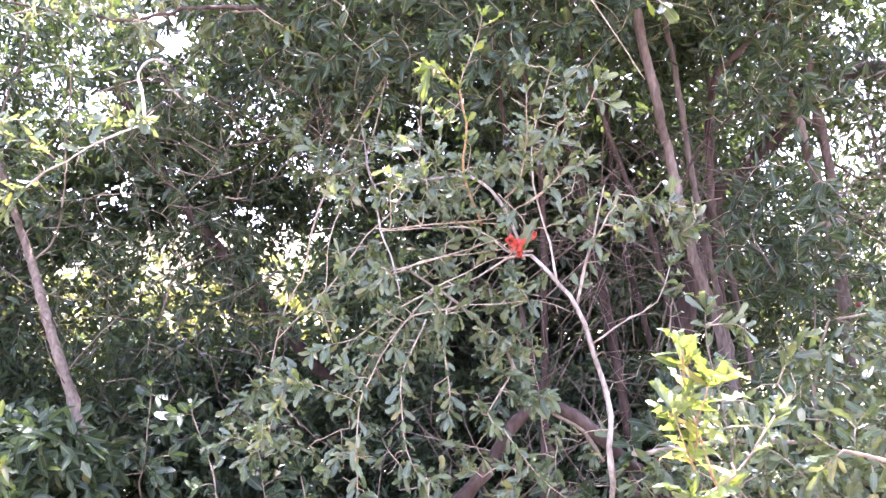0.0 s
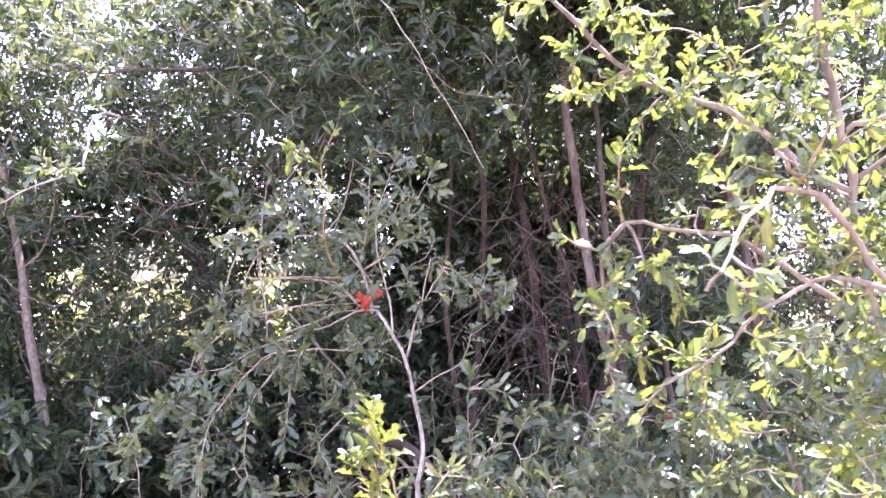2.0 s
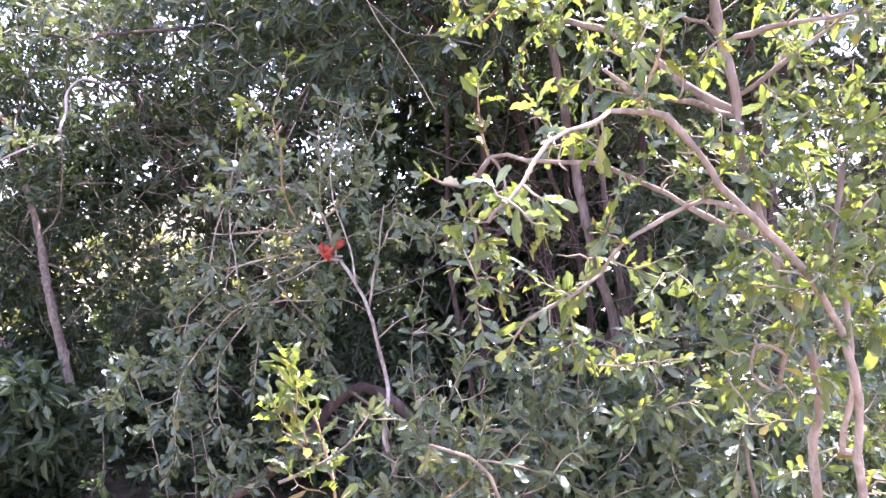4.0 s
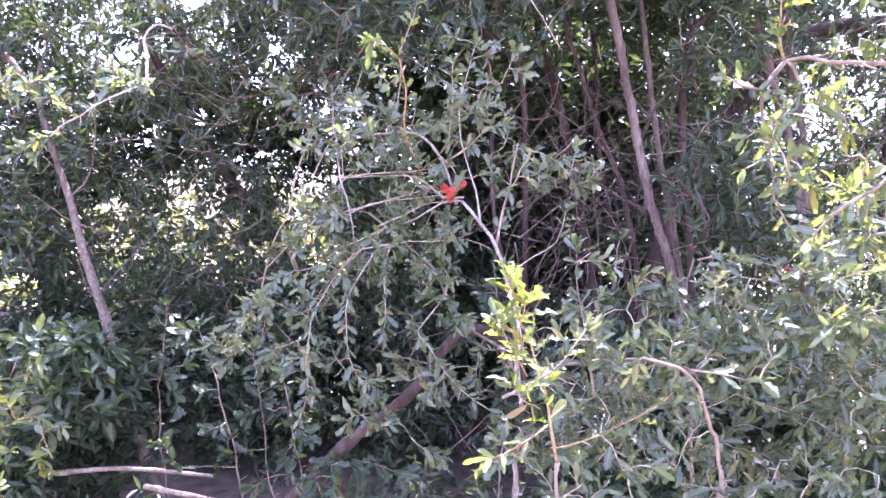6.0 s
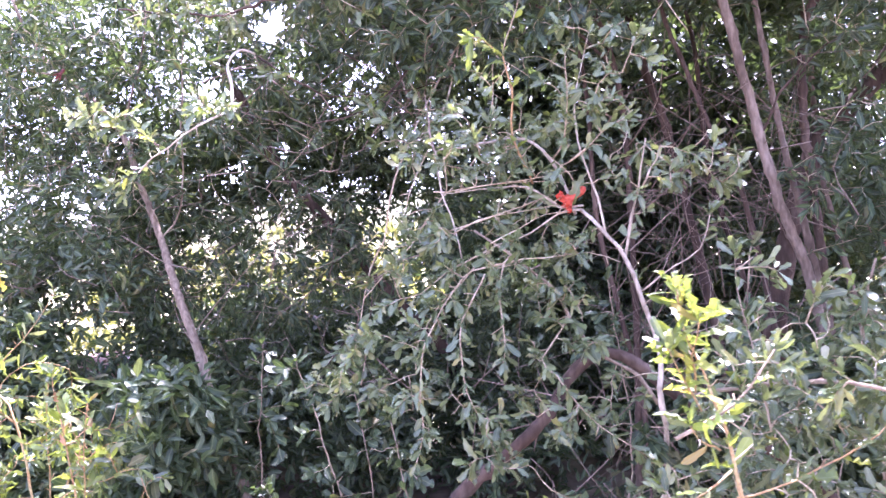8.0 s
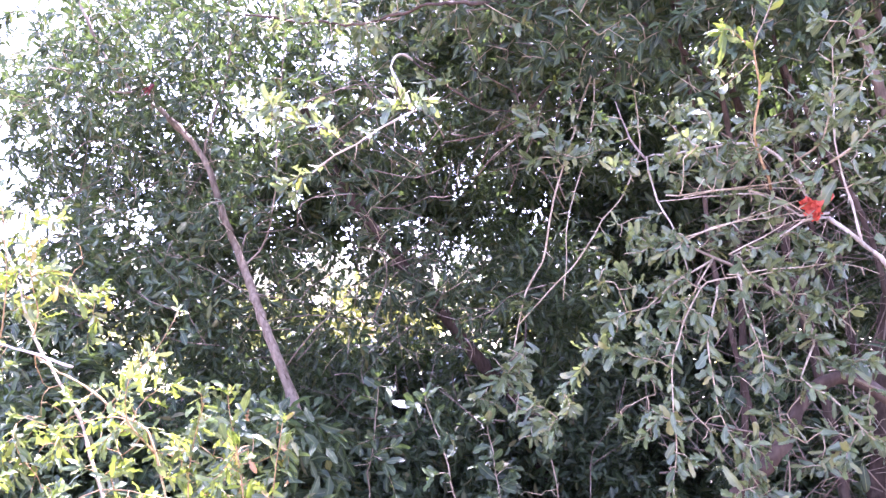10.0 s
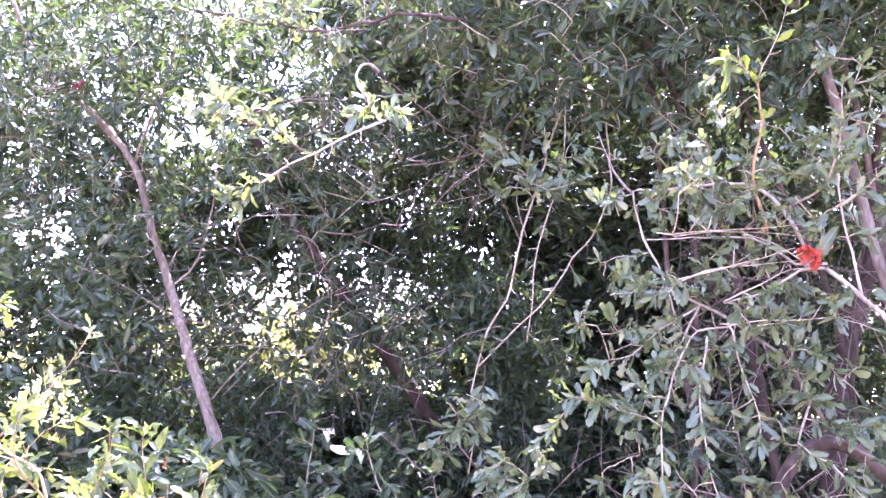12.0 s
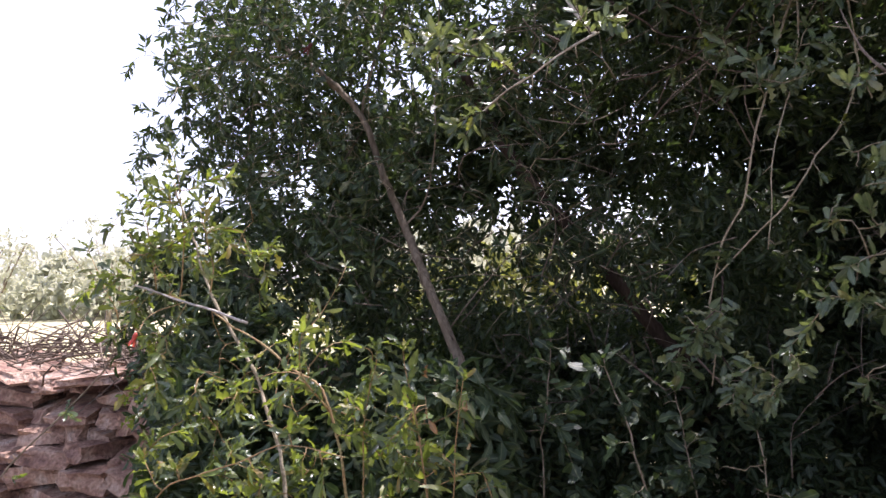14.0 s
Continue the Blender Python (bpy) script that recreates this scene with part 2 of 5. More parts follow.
def tube(line, r0, r1, sides=6, rough=0.0, knots=False):
    """Vertices and faces of a tapered limb along a line, uneven where rough is given."""
    line = np.asarray(line, float)
    n = len(line)
    tan = np.gradient(line, axis=0)
    tan /= np.linalg.norm(tan, axis=1)[:, None] + 1e-9
    ref = np.array([0.3, 0.9, 0.2]) if abs(tan[0][1]) < 0.8 else np.array([1, 0, 0.1])
    a = np.cross(tan, ref)
    a /= np.linalg.norm(a, axis=1)[:, None]
    b = np.cross(tan, a)
    ang = np.arange(sides) / sides * 2 * math.pi
    r = np.linspace(r0, r1, n)[:, None] * (1 + rough * rng.normal(0, 1, (n, sides)))
    if knots:
        for k in rng.integers(1, n - 1, max(1, n // 9)):
            r[k] *= 1.22
    v = line[:, None] + r[..., None] * (np.cos(ang)[None, :, None] * a[:, None] + np.sin(ang)[None, :, None] * b[:, None])
    v = v.reshape(-1, 3)
    f = [(i * sides + j, i * sides + (j + 1) % sides, (i + 1) * sides + (j + 1) % sides, (i + 1) * sides + j) for i in range(n - 1) for j in range(sides)]
    f += [tuple(range(sides))[::-1], tuple((n - 1) * sides + j for j in range(sides))]
    return v, f


def joined(name, pieces):
    vs, fs, k = [], [], 0
    for v, f in pieces:
        vs.append(v)
        fs += [tuple(i + k for i in q) for q in f]
        k += len(v)
    return mesh_of(name, np.vstack(vs), fs)


# A leaf in its own frame: x across (half widths), y along (lengths), z out of the blade.
def leaf_template(sections):
    v = [(0, 0, 0)]
    for y, w, edge in sections:
        v += [(-w, y, edge), (0, y, -0.02), (w * 0.97, y + 0.02, edge * 0.6 + 0.01)]
    v.append((0.12, 1, -0.07))
    f = [(0, 2, 1), (0, 3, 2)]
    for i in range(len(sections) - 1):
        k = 1 + 3 * i
        f += [(k, k + 1, k + 4, k + 3), (k + 1, k + 2, k + 5, k + 4)]
    k, tip = 3 * len(sections) - 2, 3 * len(sections) + 1
    return np.array(v), f + [(k, k + 1, tip), (k + 1, k + 2, tip)]


LEAF_V, LEAF_F = leaf_template([(0.08, 0.2, 0.0), (0.2, 0.56, 0.075), (0.34, 0.8, -0.02), (0.48, 1.0, 0.085), (0.63, 0.97, -0.03), (0.78, 0.98, 0.08), (0.91, 0.66, -0.01)])
SMALL_V = np.array([(0, 0, 0), (-.8, .35, .04), (.8, .35, .04), (-.7, .72, .03), (.7, .72, .03), (0, 1, -.06), (0, .5, -.03)])
SMALL_F = [(0, 6, 1), (0, 2, 6), (1, 6, 3), (2, 4, 6), (3, 6, 5), (6, 4, 5)]


def uv_on(me, template, count=1):
    uv = me.uv_layers.new(name="UVMap")
    idx = np.empty(len(me.loops), np.int32)
    me.loops.foreach_get("vertex_index", idx)
    uv.data.foreach_set("uv", template[idx % len(template)][:, :2].astype(np.float32).ravel())


def leaf_frames(d, up):
    d = d / (np.linalg.norm(d, axis=1)[:, None] + 1e-9)
    s = np.cross(d, up)
    s /= np.linalg.norm(s, axis=1)[:, None] + 1e-9
    return s, d, np.cross(s, d)


def leaf_mesh(name, leaves, template=LEAF_V, faces=LEAF_F):
    """All the leaves given (rows of place, way, up, length, half width) as one mesh."""
    A = np.array(leaves)
    s, d, n = leaf_frames(A[:, 3:6], A[:, 6:9])
    L, W = A[:, 9, None, None], A[:, 10, None, None]
    curl = rng.uniform(-0.3, 2.6, (len(A), 1, 1))
    x, y, z = template[None, :, 0:1], template[None, :, 1:2], template[None, :, 2:3]
    side, arch, twist = rng.normal(0, 0.1, (len(A), 1, 1)), rng.normal(-0.12, 0.24, (len(A), 1, 1)), rng.normal(0, 0.5, (len(A), 1, 1))
    x = x * (1 + rng.normal(0, 0.13, (len(A), len(template), 1)))
    across = W * x + L * side * y * y
    out = L * (curl * z + arch * y * y) + W * twist * x * y + L * rng.normal(0, 0.022, (len(A), len(template), 1)) * abs(x)
    v = A[:, None, 0:3] + across * s[:, None] + L * y * d[:, None] + out * n[:, None]
    k = len(template)
    me = bpy.data.meshes.new(name)
    quads = [f for f in faces]
    sizes = np.array([len(f) for f in quads])
    flat = np.concatenate([np.array(f) for f in quads])
    N = len(A)
    me.vertices.add(N * k)
    me.vertices.foreach_set("co", v.reshape(-1).astype(np.float32))
    me.loops.add(N * len(flat))
    me.loops.foreach_set("vertex_index", (flat[None] + np.arange(N)[:, None] * k).ravel().astype(np.int32))
    starts = np.concatenate([[0], np.cumsum(sizes)[:-1]])
    me.polygons.add(N * len(sizes))
    me.polygons.foreach_set("loop_start", (starts[None] + np.arange(N)[:, None] * len(flat)).ravel().astype(np.int32))
    me.update(calc_edges=True)
    me.polygons.foreach_set("use_smooth", [True] * len(me.polygons))
    uv_on(me, template)
    return me


def single_leaf(curl, mat):
    v = LEAF_V.copy()
    x, y = v[:, 0].copy(), v[:, 1]
    v[:, 2] = v[:, 2] * curl + rng.normal(-0.12, 0.24) * y * y + 0.16 * rng.normal(0, 0.5) * x * y + 0.022 * rng.normal(0, 1, len(v)) * abs(x)
    v[:, 0] = x * (1 + rng.normal(0, 0.13, len(v))) + rng.normal(0, 0.8) * y * y
    me = mesh_of("leaf", v, LEAF_F)
    uv_on(me, LEAF_V)
    me.materials.append(mat)
    return me


LEAF_SHAPES = {m.name: [single_leaf(c, m) for c in (-0.3, 0.2, 0.6, 0.9, 1.2, 1.6, 2.0, 2.6)] for m in (LEAF, LEAF_SUNLIT, LEAF_YOUNG, LEAF_THICKET_SHADE)}


class Plant:
    """A woody plant: traced limbs, twigs that grow from them towards points of the crown, and leaves in pairs along the twigs."""

    def __init__(self, name, base, label, category, leaf, bark, twig, group="", leaf_len=(0.045, 0.075), slim=0.165, bias=(0, -0.4, 0.6), droop=0.12, bare=0.13):
        self.ob = thing(name, base, label, category, group)
        self.leaf, self.bark, self.twig = leaf, bark, twig
        self.nodes, self.twigs, self.leaves, self.young = [], [], [], []
        self.leaf_len, self.slim, self.bias = leaf_len, slim, np.array(bias)
        self.droop, self.bare = droop, bare

    def limb(self, points, r0, r1, name="branch", sides=8, rough=0.06, bark=None, label="", node=True, spurs=0.3, leafy=0.35, young=0.1, wavy=1.0):
        line = spline(points)
        line[1:-1] += rng.normal(0, min(0.0015, r0 * 0.15), line[1:-1].shape)
        if name != "trunk" and len(line) > 4:
            wave = rng.normal(0, 1, (len(line) // 3 + 2, 3))
            at = np.linspace(0, len(wave) - 1, len(line))
            kink = np.stack([np.interp(at, range(len(wave)), wave[:, i]) for i in range(3)], 1) * wavy * min(0.005, 0.3 * r0 + 0.0026)
            kink[0] = kink[-1] = 0
            line = line + kink
            for i in range(2, len(line) - 1):
                if rng.random() < spurs:
                    t = line[i] - line[i - 1]
                    d = np.cross(t, rng.normal(0, 1, 3))
                    d = d / (np.linalg.norm(d) + 1e-9) + 0.5 * t / np.linalg.norm(t)
                    spur = np.array([line[i], line[i] + d * rng.uniform(0.008, 0.016), line[i] + d * rng.uniform(0.018, 0.035) + rng.normal(0, 0.003, 3)])
                    self.twigs.append(tube(spur, 0.0017, 0.0007, 4))
                    if rng.random() < leafy:
                        self.foliate(spur, 0.03, 0.9, young, 0.65, 5)
        slim = 1.0 if name == "trunk" else 0.72
        v, f = tube(line, r0 * slim, r1 * slim, sides, rough + (0.0 if name == "trunk" else 0.07), True)
        ob = part(name, mesh_of(name, v, f), bark or self.bark, self.ob, label)
        if node:
            self.nodes += list(line)
        return line

    def foliate(self, line, every=0.018, start=0.25, young=0.0, lean=0.65, tips=4):
        seg = np.linalg.norm(np.diff(line, axis=0), axis=1)
        total = seg.sum()
        at = np.concatenate([[0], np.cumsum(seg)])
        s = max(start * total, total - 0.3)
        turn = rng.uniform(0, 6.28)
        spots = []
        while s < total:
            spots.append((s, int(rng.choice((1, 2, 2, 2, 3, 4)))))
            s += every * rng.uniform(0.5, 1.7)
        spots.append((total, tips))
        for s, count in spots:
            p = np.array([np.interp(s, at, line[:, i]) for i in range(3)])
            i = min(np.searchsorted(at, s), len(line) - 1)
            t = line[max(i, 1)] - line[max(i, 1) - 1]
            t = t / (np.linalg.norm(t) + 1e-9)
            a = np.cross(t, rng.normal(0, 1, 3))
            a /= np.linalg.norm(a) + 1e-9
            b = np.cross(t, a)
            turn += 1.57 + rng.normal(0, 0.3)
            for k in range(count):
                if rng.random() < 0.12:
                    continue
                w = turn + k * 2 * math.pi / count
                d = t * (lean + 0.12 * (count - 2)) + (a * math.cos(w) + b * math.sin(w)) * rng.uniform(0.6, 1.0) + np.array([0, -0.1, -self.droop]) + rng.normal(0, 0.15, 3)
                up = self.bias + rng.normal(0, 0.45, 3)
                L = rng.uniform(*self.leaf_len) * (0.98 - 0.06 * count + 0.28 * rng.random())
                row = (*(p + t * rng.uniform(-0.008, 0.004)), *d, *up, L, L * self.slim * rng.uniform(0.8, 1.25))
                (self.young if rng.random() < young else self.leaves).append(row)

    def shoot(self, points, r0=0.003, r1=0.0012, every=0.018, young=0.0, start=0.15, bark=None, name="branch", lean=0.65):
        line = self.limb(points, r0, r1, name, 6, 0.1, bark, spurs=0.35, leafy=0.0)
        self.foliate(line, every, start, young, lean, 5)

    def grow(self, targets, every=0.018, young=0.0, reach=9.0, start=0.3, clump=None, gap=-0.08):
        if clump:
            targets = np.array([t for t in targets if noise.noise(t * clump) > gap])
        nodes = np.zeros((len(self.nodes) + len(targets) * 4, 3))
        n = len(self.nodes)
        nodes[:n] = np.array(self.nodes)
        far = np.array([((nodes[:n] - t) ** 2).sum(1).min() for t in targets])
        for t in targets[np.argsort(far)]:
            gap = ((nodes[:n] - t) ** 2).sum(1)
            a = nodes[gap.argmin()]
            length = math.sqrt(gap.min())
            if length < 0.03 or length > reach:
                continue
            mid = (a + t) / 2 + rng.normal(0, 0.14 * length, 3) + np.array([0, 0, 0.1 * length])
            u = np.linspace(0, 1, max(4, int(length / 0.03)))[:, None]
            line = (1 - u) ** 2 * a + 2 * u * (1 - u) * mid + u * u * t
            line[1:-1] += rng.normal(0, 0.0015, line[1:-1].shape)
            self.twigs.append(tube(line, 0.0014 + 0.0045 * min(length, 0.8), 0.0009, 4))
            if rng.random() > self.bare:
                self.foliate(line, every, start, young)
            pick = line[[len(line) // 3, 2 * len(line) // 3, -1]]
            nodes[n:n + 3] = pick
            n += 3
        self.nodes = list(nodes[:n])

    def finish(self, focus, single=300, template=(LEAF_V, LEAF_F), young_mat=LEAF_YOUNG, pockets=False):
        """Twigs as one mesh; the leaves nearest to the walk's side as leaves of their own, the rest joined."""
        if self.twigs:
            part("twig", joined("twig", self.twigs), self.twig, self.ob, kind="stuff")
        if pockets:
            self.leaves = [r for r, k in zip(self.leaves, in_the_open(self.leaves)) if k]
        rows = [(r, self.leaf) for r in self.leaves] + [(r, young_mat) for r in self.young]
        if single:
            f = np.array(focus)
            order = np.argsort([((np.array(r[:3]) - f) ** 2).sum() for r, _ in rows])
            first, rest = order[:single], order[single:]
        else:
            first, rest = [], range(len(rows))
        for i in first:
            r, mat = rows[i]
            A = np.array(r)[None]
            s, d, nn = leaf_frames(A[:, 3:6], A[:, 6:9])
            m = Matrix.Identity(4)
            m.col[0], m.col[1], m.col[2], m.col[3] = (*(s[0] * r[10]), 0), (*(d[0] * r[9]), 0), (*(nn[0] * r[9]), 0), (*r[:3], 1)
            part("leaf", LEAF_SHAPES[mat.name][int(rng.integers(8))], mat, self.ob, m=m)
        for mat in (self.leaf, young_mat):
            left = [rows[i][0] for i in rest if rows[i][1] is mat]
            if left:
                part("foliage", leaf_mesh("foliage", left, *template), mat, self.ob, kind="stuff")


# Open air inside the thicket: the dark hollow under the trees, the clear trunks, the gap between the stems.
POCKETS = [((-0.15, 2.75, 0.8), (1.0, 1.05, 0.66)), ((1.72, 2.75, 1.92), (0.4, 0.42, 0.36))]
# gaps that run through the whole depth of the thicket to the open sky
for (gx, gz), (hx, hz), width in (((-1.12, 2.47), (-2.34, 3.41), 0.035), ((-1.07, 1.885), (-2.27, 2.27), 0.016), ((-2.0, 2.56), (-4.1, 3.58), 0.022)):
    for k in np.linspace(-0.15, 1.1, 27):
        gy = 3.0 + 3.0 * k
        POCKETS.append(((gx + (hx - gx) * k, gy, gz + (hz - gz) * k), (width * gy,) * 3))
for px, py, pz in ((-1.49, 2.81, 1.17), (-1.55, 2.85, 1.29), (-1.61, 2.9, 1.4), (-1.67, 2.95, 1.52), (-1.73, 2.98, 1.64), (-1.78, 3.0, 1.75), (-1.84, 3.02, 1.88), (-1.89, 3.03, 2.02), (-1.96, 3.04, 2.1)):
    POCKETS += [((px + 0.36 * k, py - 0.9 * k, pz - 0.16 * k), (0.07 + 0.05 * k,) * 3) for k in (0.08, 0.18, 0.3, 0.42, 0.55, 0.7)]


# Thin places, where a part of the leaves stays: see-through windows in the foliage.
THIN = [((-1.5, 4.1, 1.38), (0.3, 0.5, 0.16), 0.35), ((-1.75, 4.1, 1.34), (0.8, 0.6, 0.2), 0.6), ((-1.78, 5.0, 1.36), (0.5, 0.5, 0.22), 0.42), ((-0.85, 4.0, 1.45), (0.15, 0.5, 0.14), 0.35),
        ((-1.47, 4.0, 2.05), (0.22, 0.5, 0.14), 0.35), ((-0.85, 4.1, 2.08), (0.3, 0.6, 0.15), 0.42), ((-1.85, 4.4, 2.75), (0.95, 1.1, 0.42), 0.64), ((-0.9, 4.4, 2.3), (0.5, 0.9, 0.3), 0.6), ((-2.6, 4.1, 2.5), (0.6, 0.7, 0.5), 0.76)]


def in_the_open(rows):
    """True for each leaf that stands clear of every pocket, and for some in the thin places."""
    p = np.array(rows)[:, :3]
    keep, luck = np.ones(len(p), bool), rng.random(len(p))
    for c, r, share in [(c, r, 0.0) for c, r in POCKETS] + THIN:
        keep &= ((((p - np.array(c)) / np.array(r)) ** 2).sum(1) > 1) | (luck < share)
    return keep


def cloud(n, centre, radii, power=0.45):
    d = rng.normal(0, 1, (n, 3))
    d /= np.linalg.norm(d, axis=1)[:, None]
    return np.array(centre) + d * rng.random(n)[:, None] ** power * np.array(radii)


def flower(parent, place, axis, size, petals=True, skin=None):
    """A bell-shaped calyx with six pointed lobes and crumpled petals."""
    ax = Vector(axis).normalized()
    q = Vector((0, 0, 1)).rotation_difference(ax).to_matrix().to_4x4()
    m = Matrix.Translation(place) @ q @ Matrix.Diagonal((size * 0.8, size * 0.8, size, 1))
    prof = [(0.03, 0), (0.12, 0.05), (0.17, 0.16), (0.165, 0.32), (0.14, 0.48), (0.2, 0.62)]
    sides, vs, fs = 24, [], []
    for r, z in prof:
        for j in range(sides):
            w = 1 + 0.06 * math.cos(6 * j / sides * 2 * math.pi)
            vs.append((r * w * math.cos(j / sides * 6.2832), r * w * math.sin(j / sides * 6.2832), z))
    for j in range(sides):
        tip = abs(math.cos(3 * j / sides * 6.2832))
        r = 0.2 + 0.2 * tip
        vs.append((r * math.cos(j / sides * 6.2832), r * math.sin(j / sides * 6.2832), 0.62 + 0.32 * tip))
    for i in range(len(prof)):
        fs += [(i * sides + j, i * sides + (j + 1) % sides, (i + 1) * sides + (j + 1) % sides, (i + 1) * sides + j) for j in range(sides)]
    fs.append(tuple(range(sides))[::-1])
    body = part("flower", mesh_of("flower", [m @ Vector(v) for v in vs], fs), skin or (CALYX if petals else BUD), parent, "open orange-red pomegranate flower" if petals else "closed crimson pomegranate bud")
    if not petals:
        return
    for k in range(6):
        w0, grid, pf = k / 6 * 6.2832 + 0.4, [], []
        for i in range(5):
            for j in range(5):
                u, v = i / 4, j / 4 - 0.5
                w = w0 + v * 1.3 * math.sin(0.5 + u * 1.8)
                r = 0.14 + 0.3 * u + rng.normal(0, 0.07) * u
                grid.append(m @ Vector((r * math.cos(w), r * math.sin(w), 0.55 + 0.46 * u - 0.2 * u * u + rng.normal(0, 0.07) * u)))
        pf = [(i * 5 + j, i * 5 + j + 1, i * 5 + j + 6, i * 5 + j + 5) for i in range(4) for j in range(4)]
        part("petal", mesh_of("petal", grid, pf), PETAL, body)


# ---- ground ----
def ground_sheet():
    vs, fs, n = [], [], 60
    for i in range(n + 1):
        for j in range(n + 1):
            u, v = (i / n - 0.5) * 2, (j / n - 0.5) * 2
            x, y = 9 * u + 1500 * u ** 7, 4 + 9 * v + 1500 * v ** 7
            near = max(0.0, 1 - math.hypot(x, y - 3) / 30)
            z = 0.05 * noise.noise((x * 0.8, y * 0.8, 0)) + 0.03 * near * noise.noise((x * 3, y * 3, 5))
            vs.append((x, y, z - 0.02))
    fs = [(i * (n + 1) + j, (i + 1) * (n + 1) + j, (i + 1) * (n + 1) + j + 1, i * (n + 1) + j + 1) for i in range(n) for j in range(n)]
    ob = new("ground", mesh_of("ground", vs, fs))
    ob.data.materials.append(GROUND)
    tagged(ob, "dry yellowish meadow ground with bare soil", "ground", kind="structure")


ground_sheet()

# ---- pomegranate shrub with the open flower ----
shrub = Plant("pomegranate_shrub", (0.34, 1.58, 0.0), "grey-green pomegranate shrub with one open red flower", "shrub", LEAF, BARK_PALE, TWIG, "pomegranate shrubs", leaf_len=(0.026, 0.046), slim=0.155, droop=0.14, bare=0.22)
shrub.limb([(0.30, 1.86, 0), (0.35, 1.8, 0.5), (0.375, 1.68, 0.9), (0.368, 1.6, 1.07), (0.37, 1.6, 1.205), (0.351, 1.61, 1.262), (0.328, 1.62, 1.33), (0.299, 1.632, 1.41), (0.258, 1.65, 1.464), (0.204, 1.685, 1.53)], 0.014, 0.006, "stem")
shrub.limb([(0.30, 1.64, 1.41), (0.32, 1.62, 1.51), (0.34, 1.60, 1.57), (0.35, 1.57, 1.68)], 0.005, 0.002)
shrub.limb([(0.34, 1.60, 1.57), (0.38, 1.57, 1.66)], 0.003, 0.0015)
shrub.shoot([(0.26, 1.65, 1.465), (0.24, 1.65, 1.56), (0.22, 1.64, 1.63), (0.2, 1.62, 1.69), (0.2, 1.6, 1.8), (0.235, 1.58, 1.93)], 0.004, start=0.55)
shrub.shoot([(0.33, 1.62, 1.33), (0.40, 1.57, 1.39), (0.45, 1.53, 1.43), (0.47, 1.50, 1.51)], 0.0035, start=0.75)
shrub.limb([(0.21, 1.69, 1.54), (0.15, 1.70, 1.54), (0.10, 1.72, 1.58), (0.03, 1.74, 1.60), (-0.15, 1.76, 1.59)], 0.004, 0.0015)
shrub.limb([(0.21, 1.69, 1.53), (0.15, 1.68, 1.52), (0.08, 1.68, 1.48), (-0.01, 1.68, 1.45)], 0.004, 0.002)
shrub.shoot([(0.09, 1.7, 1.6), (0.05, 1.66, 1.72), (0.047, 1.62, 1.82), (0.036, 1.60, 1.90)], 0.004, 0.003, young=0.75, bark=TWIG_YOUNG, start=0.3, every=0.06)
shrub.leaf_len, shrub.slim = (0.04, 0.06), 0.135
shrub.shoot([(0.036, 1.6, 1.9), (0.055, 1.59, 1.95), (0.075, 1.58, 2.0), (0.085, 1.57, 2.05)], 0.002, 0.0012, young=0.9, bark=TWIG, start=0.2, every=0.03)
shrub.shoot([(0.036, 1.6, 1.9), (0.0, 1.59, 1.93), (-0.03, 1.58, 1.94)], 0.002, 0.001, young=0.9, bark=TWIG_YOUNG, start=0.4, every=0.03)
shrub.leaf_len, shrub.slim = (0.026, 0.046), 0.155
shrub.limb([(0.19, 1.7, 1.52), (0.14, 1.72, 1.65), (0.07, 1.75, 1.72), (-0.02, 1.80, 1.72), (-0.12, 1.82, 1.71), (-0.17, 1.80, 1.70), (-0.15, 1.78, 1.62), (-0.13, 1.75, 1.53), (-0.10, 1.72, 1.42)], 0.006, 0.0025)
shrub.limb([(-0.17, 1.80, 1.70), (-0.20, 1.90, 1.80), (-0.22, 1.95, 1.89)], 0.005, 0.0015, bark=BARK_BROWN)
shrub.limb([(-0.08, 1.85, 1.49), (-0.02, 1.80, 1.45), (0.04, 1.75, 1.41), (0.11, 1.72, 1.35), (0.16, 1.70, 1.27), (0.22, 1.70, 1.19), (0.33, 1.68, 1.12), (0.365, 1.66, 1.06)], 0.0045, 0.0065, bark=BARK)
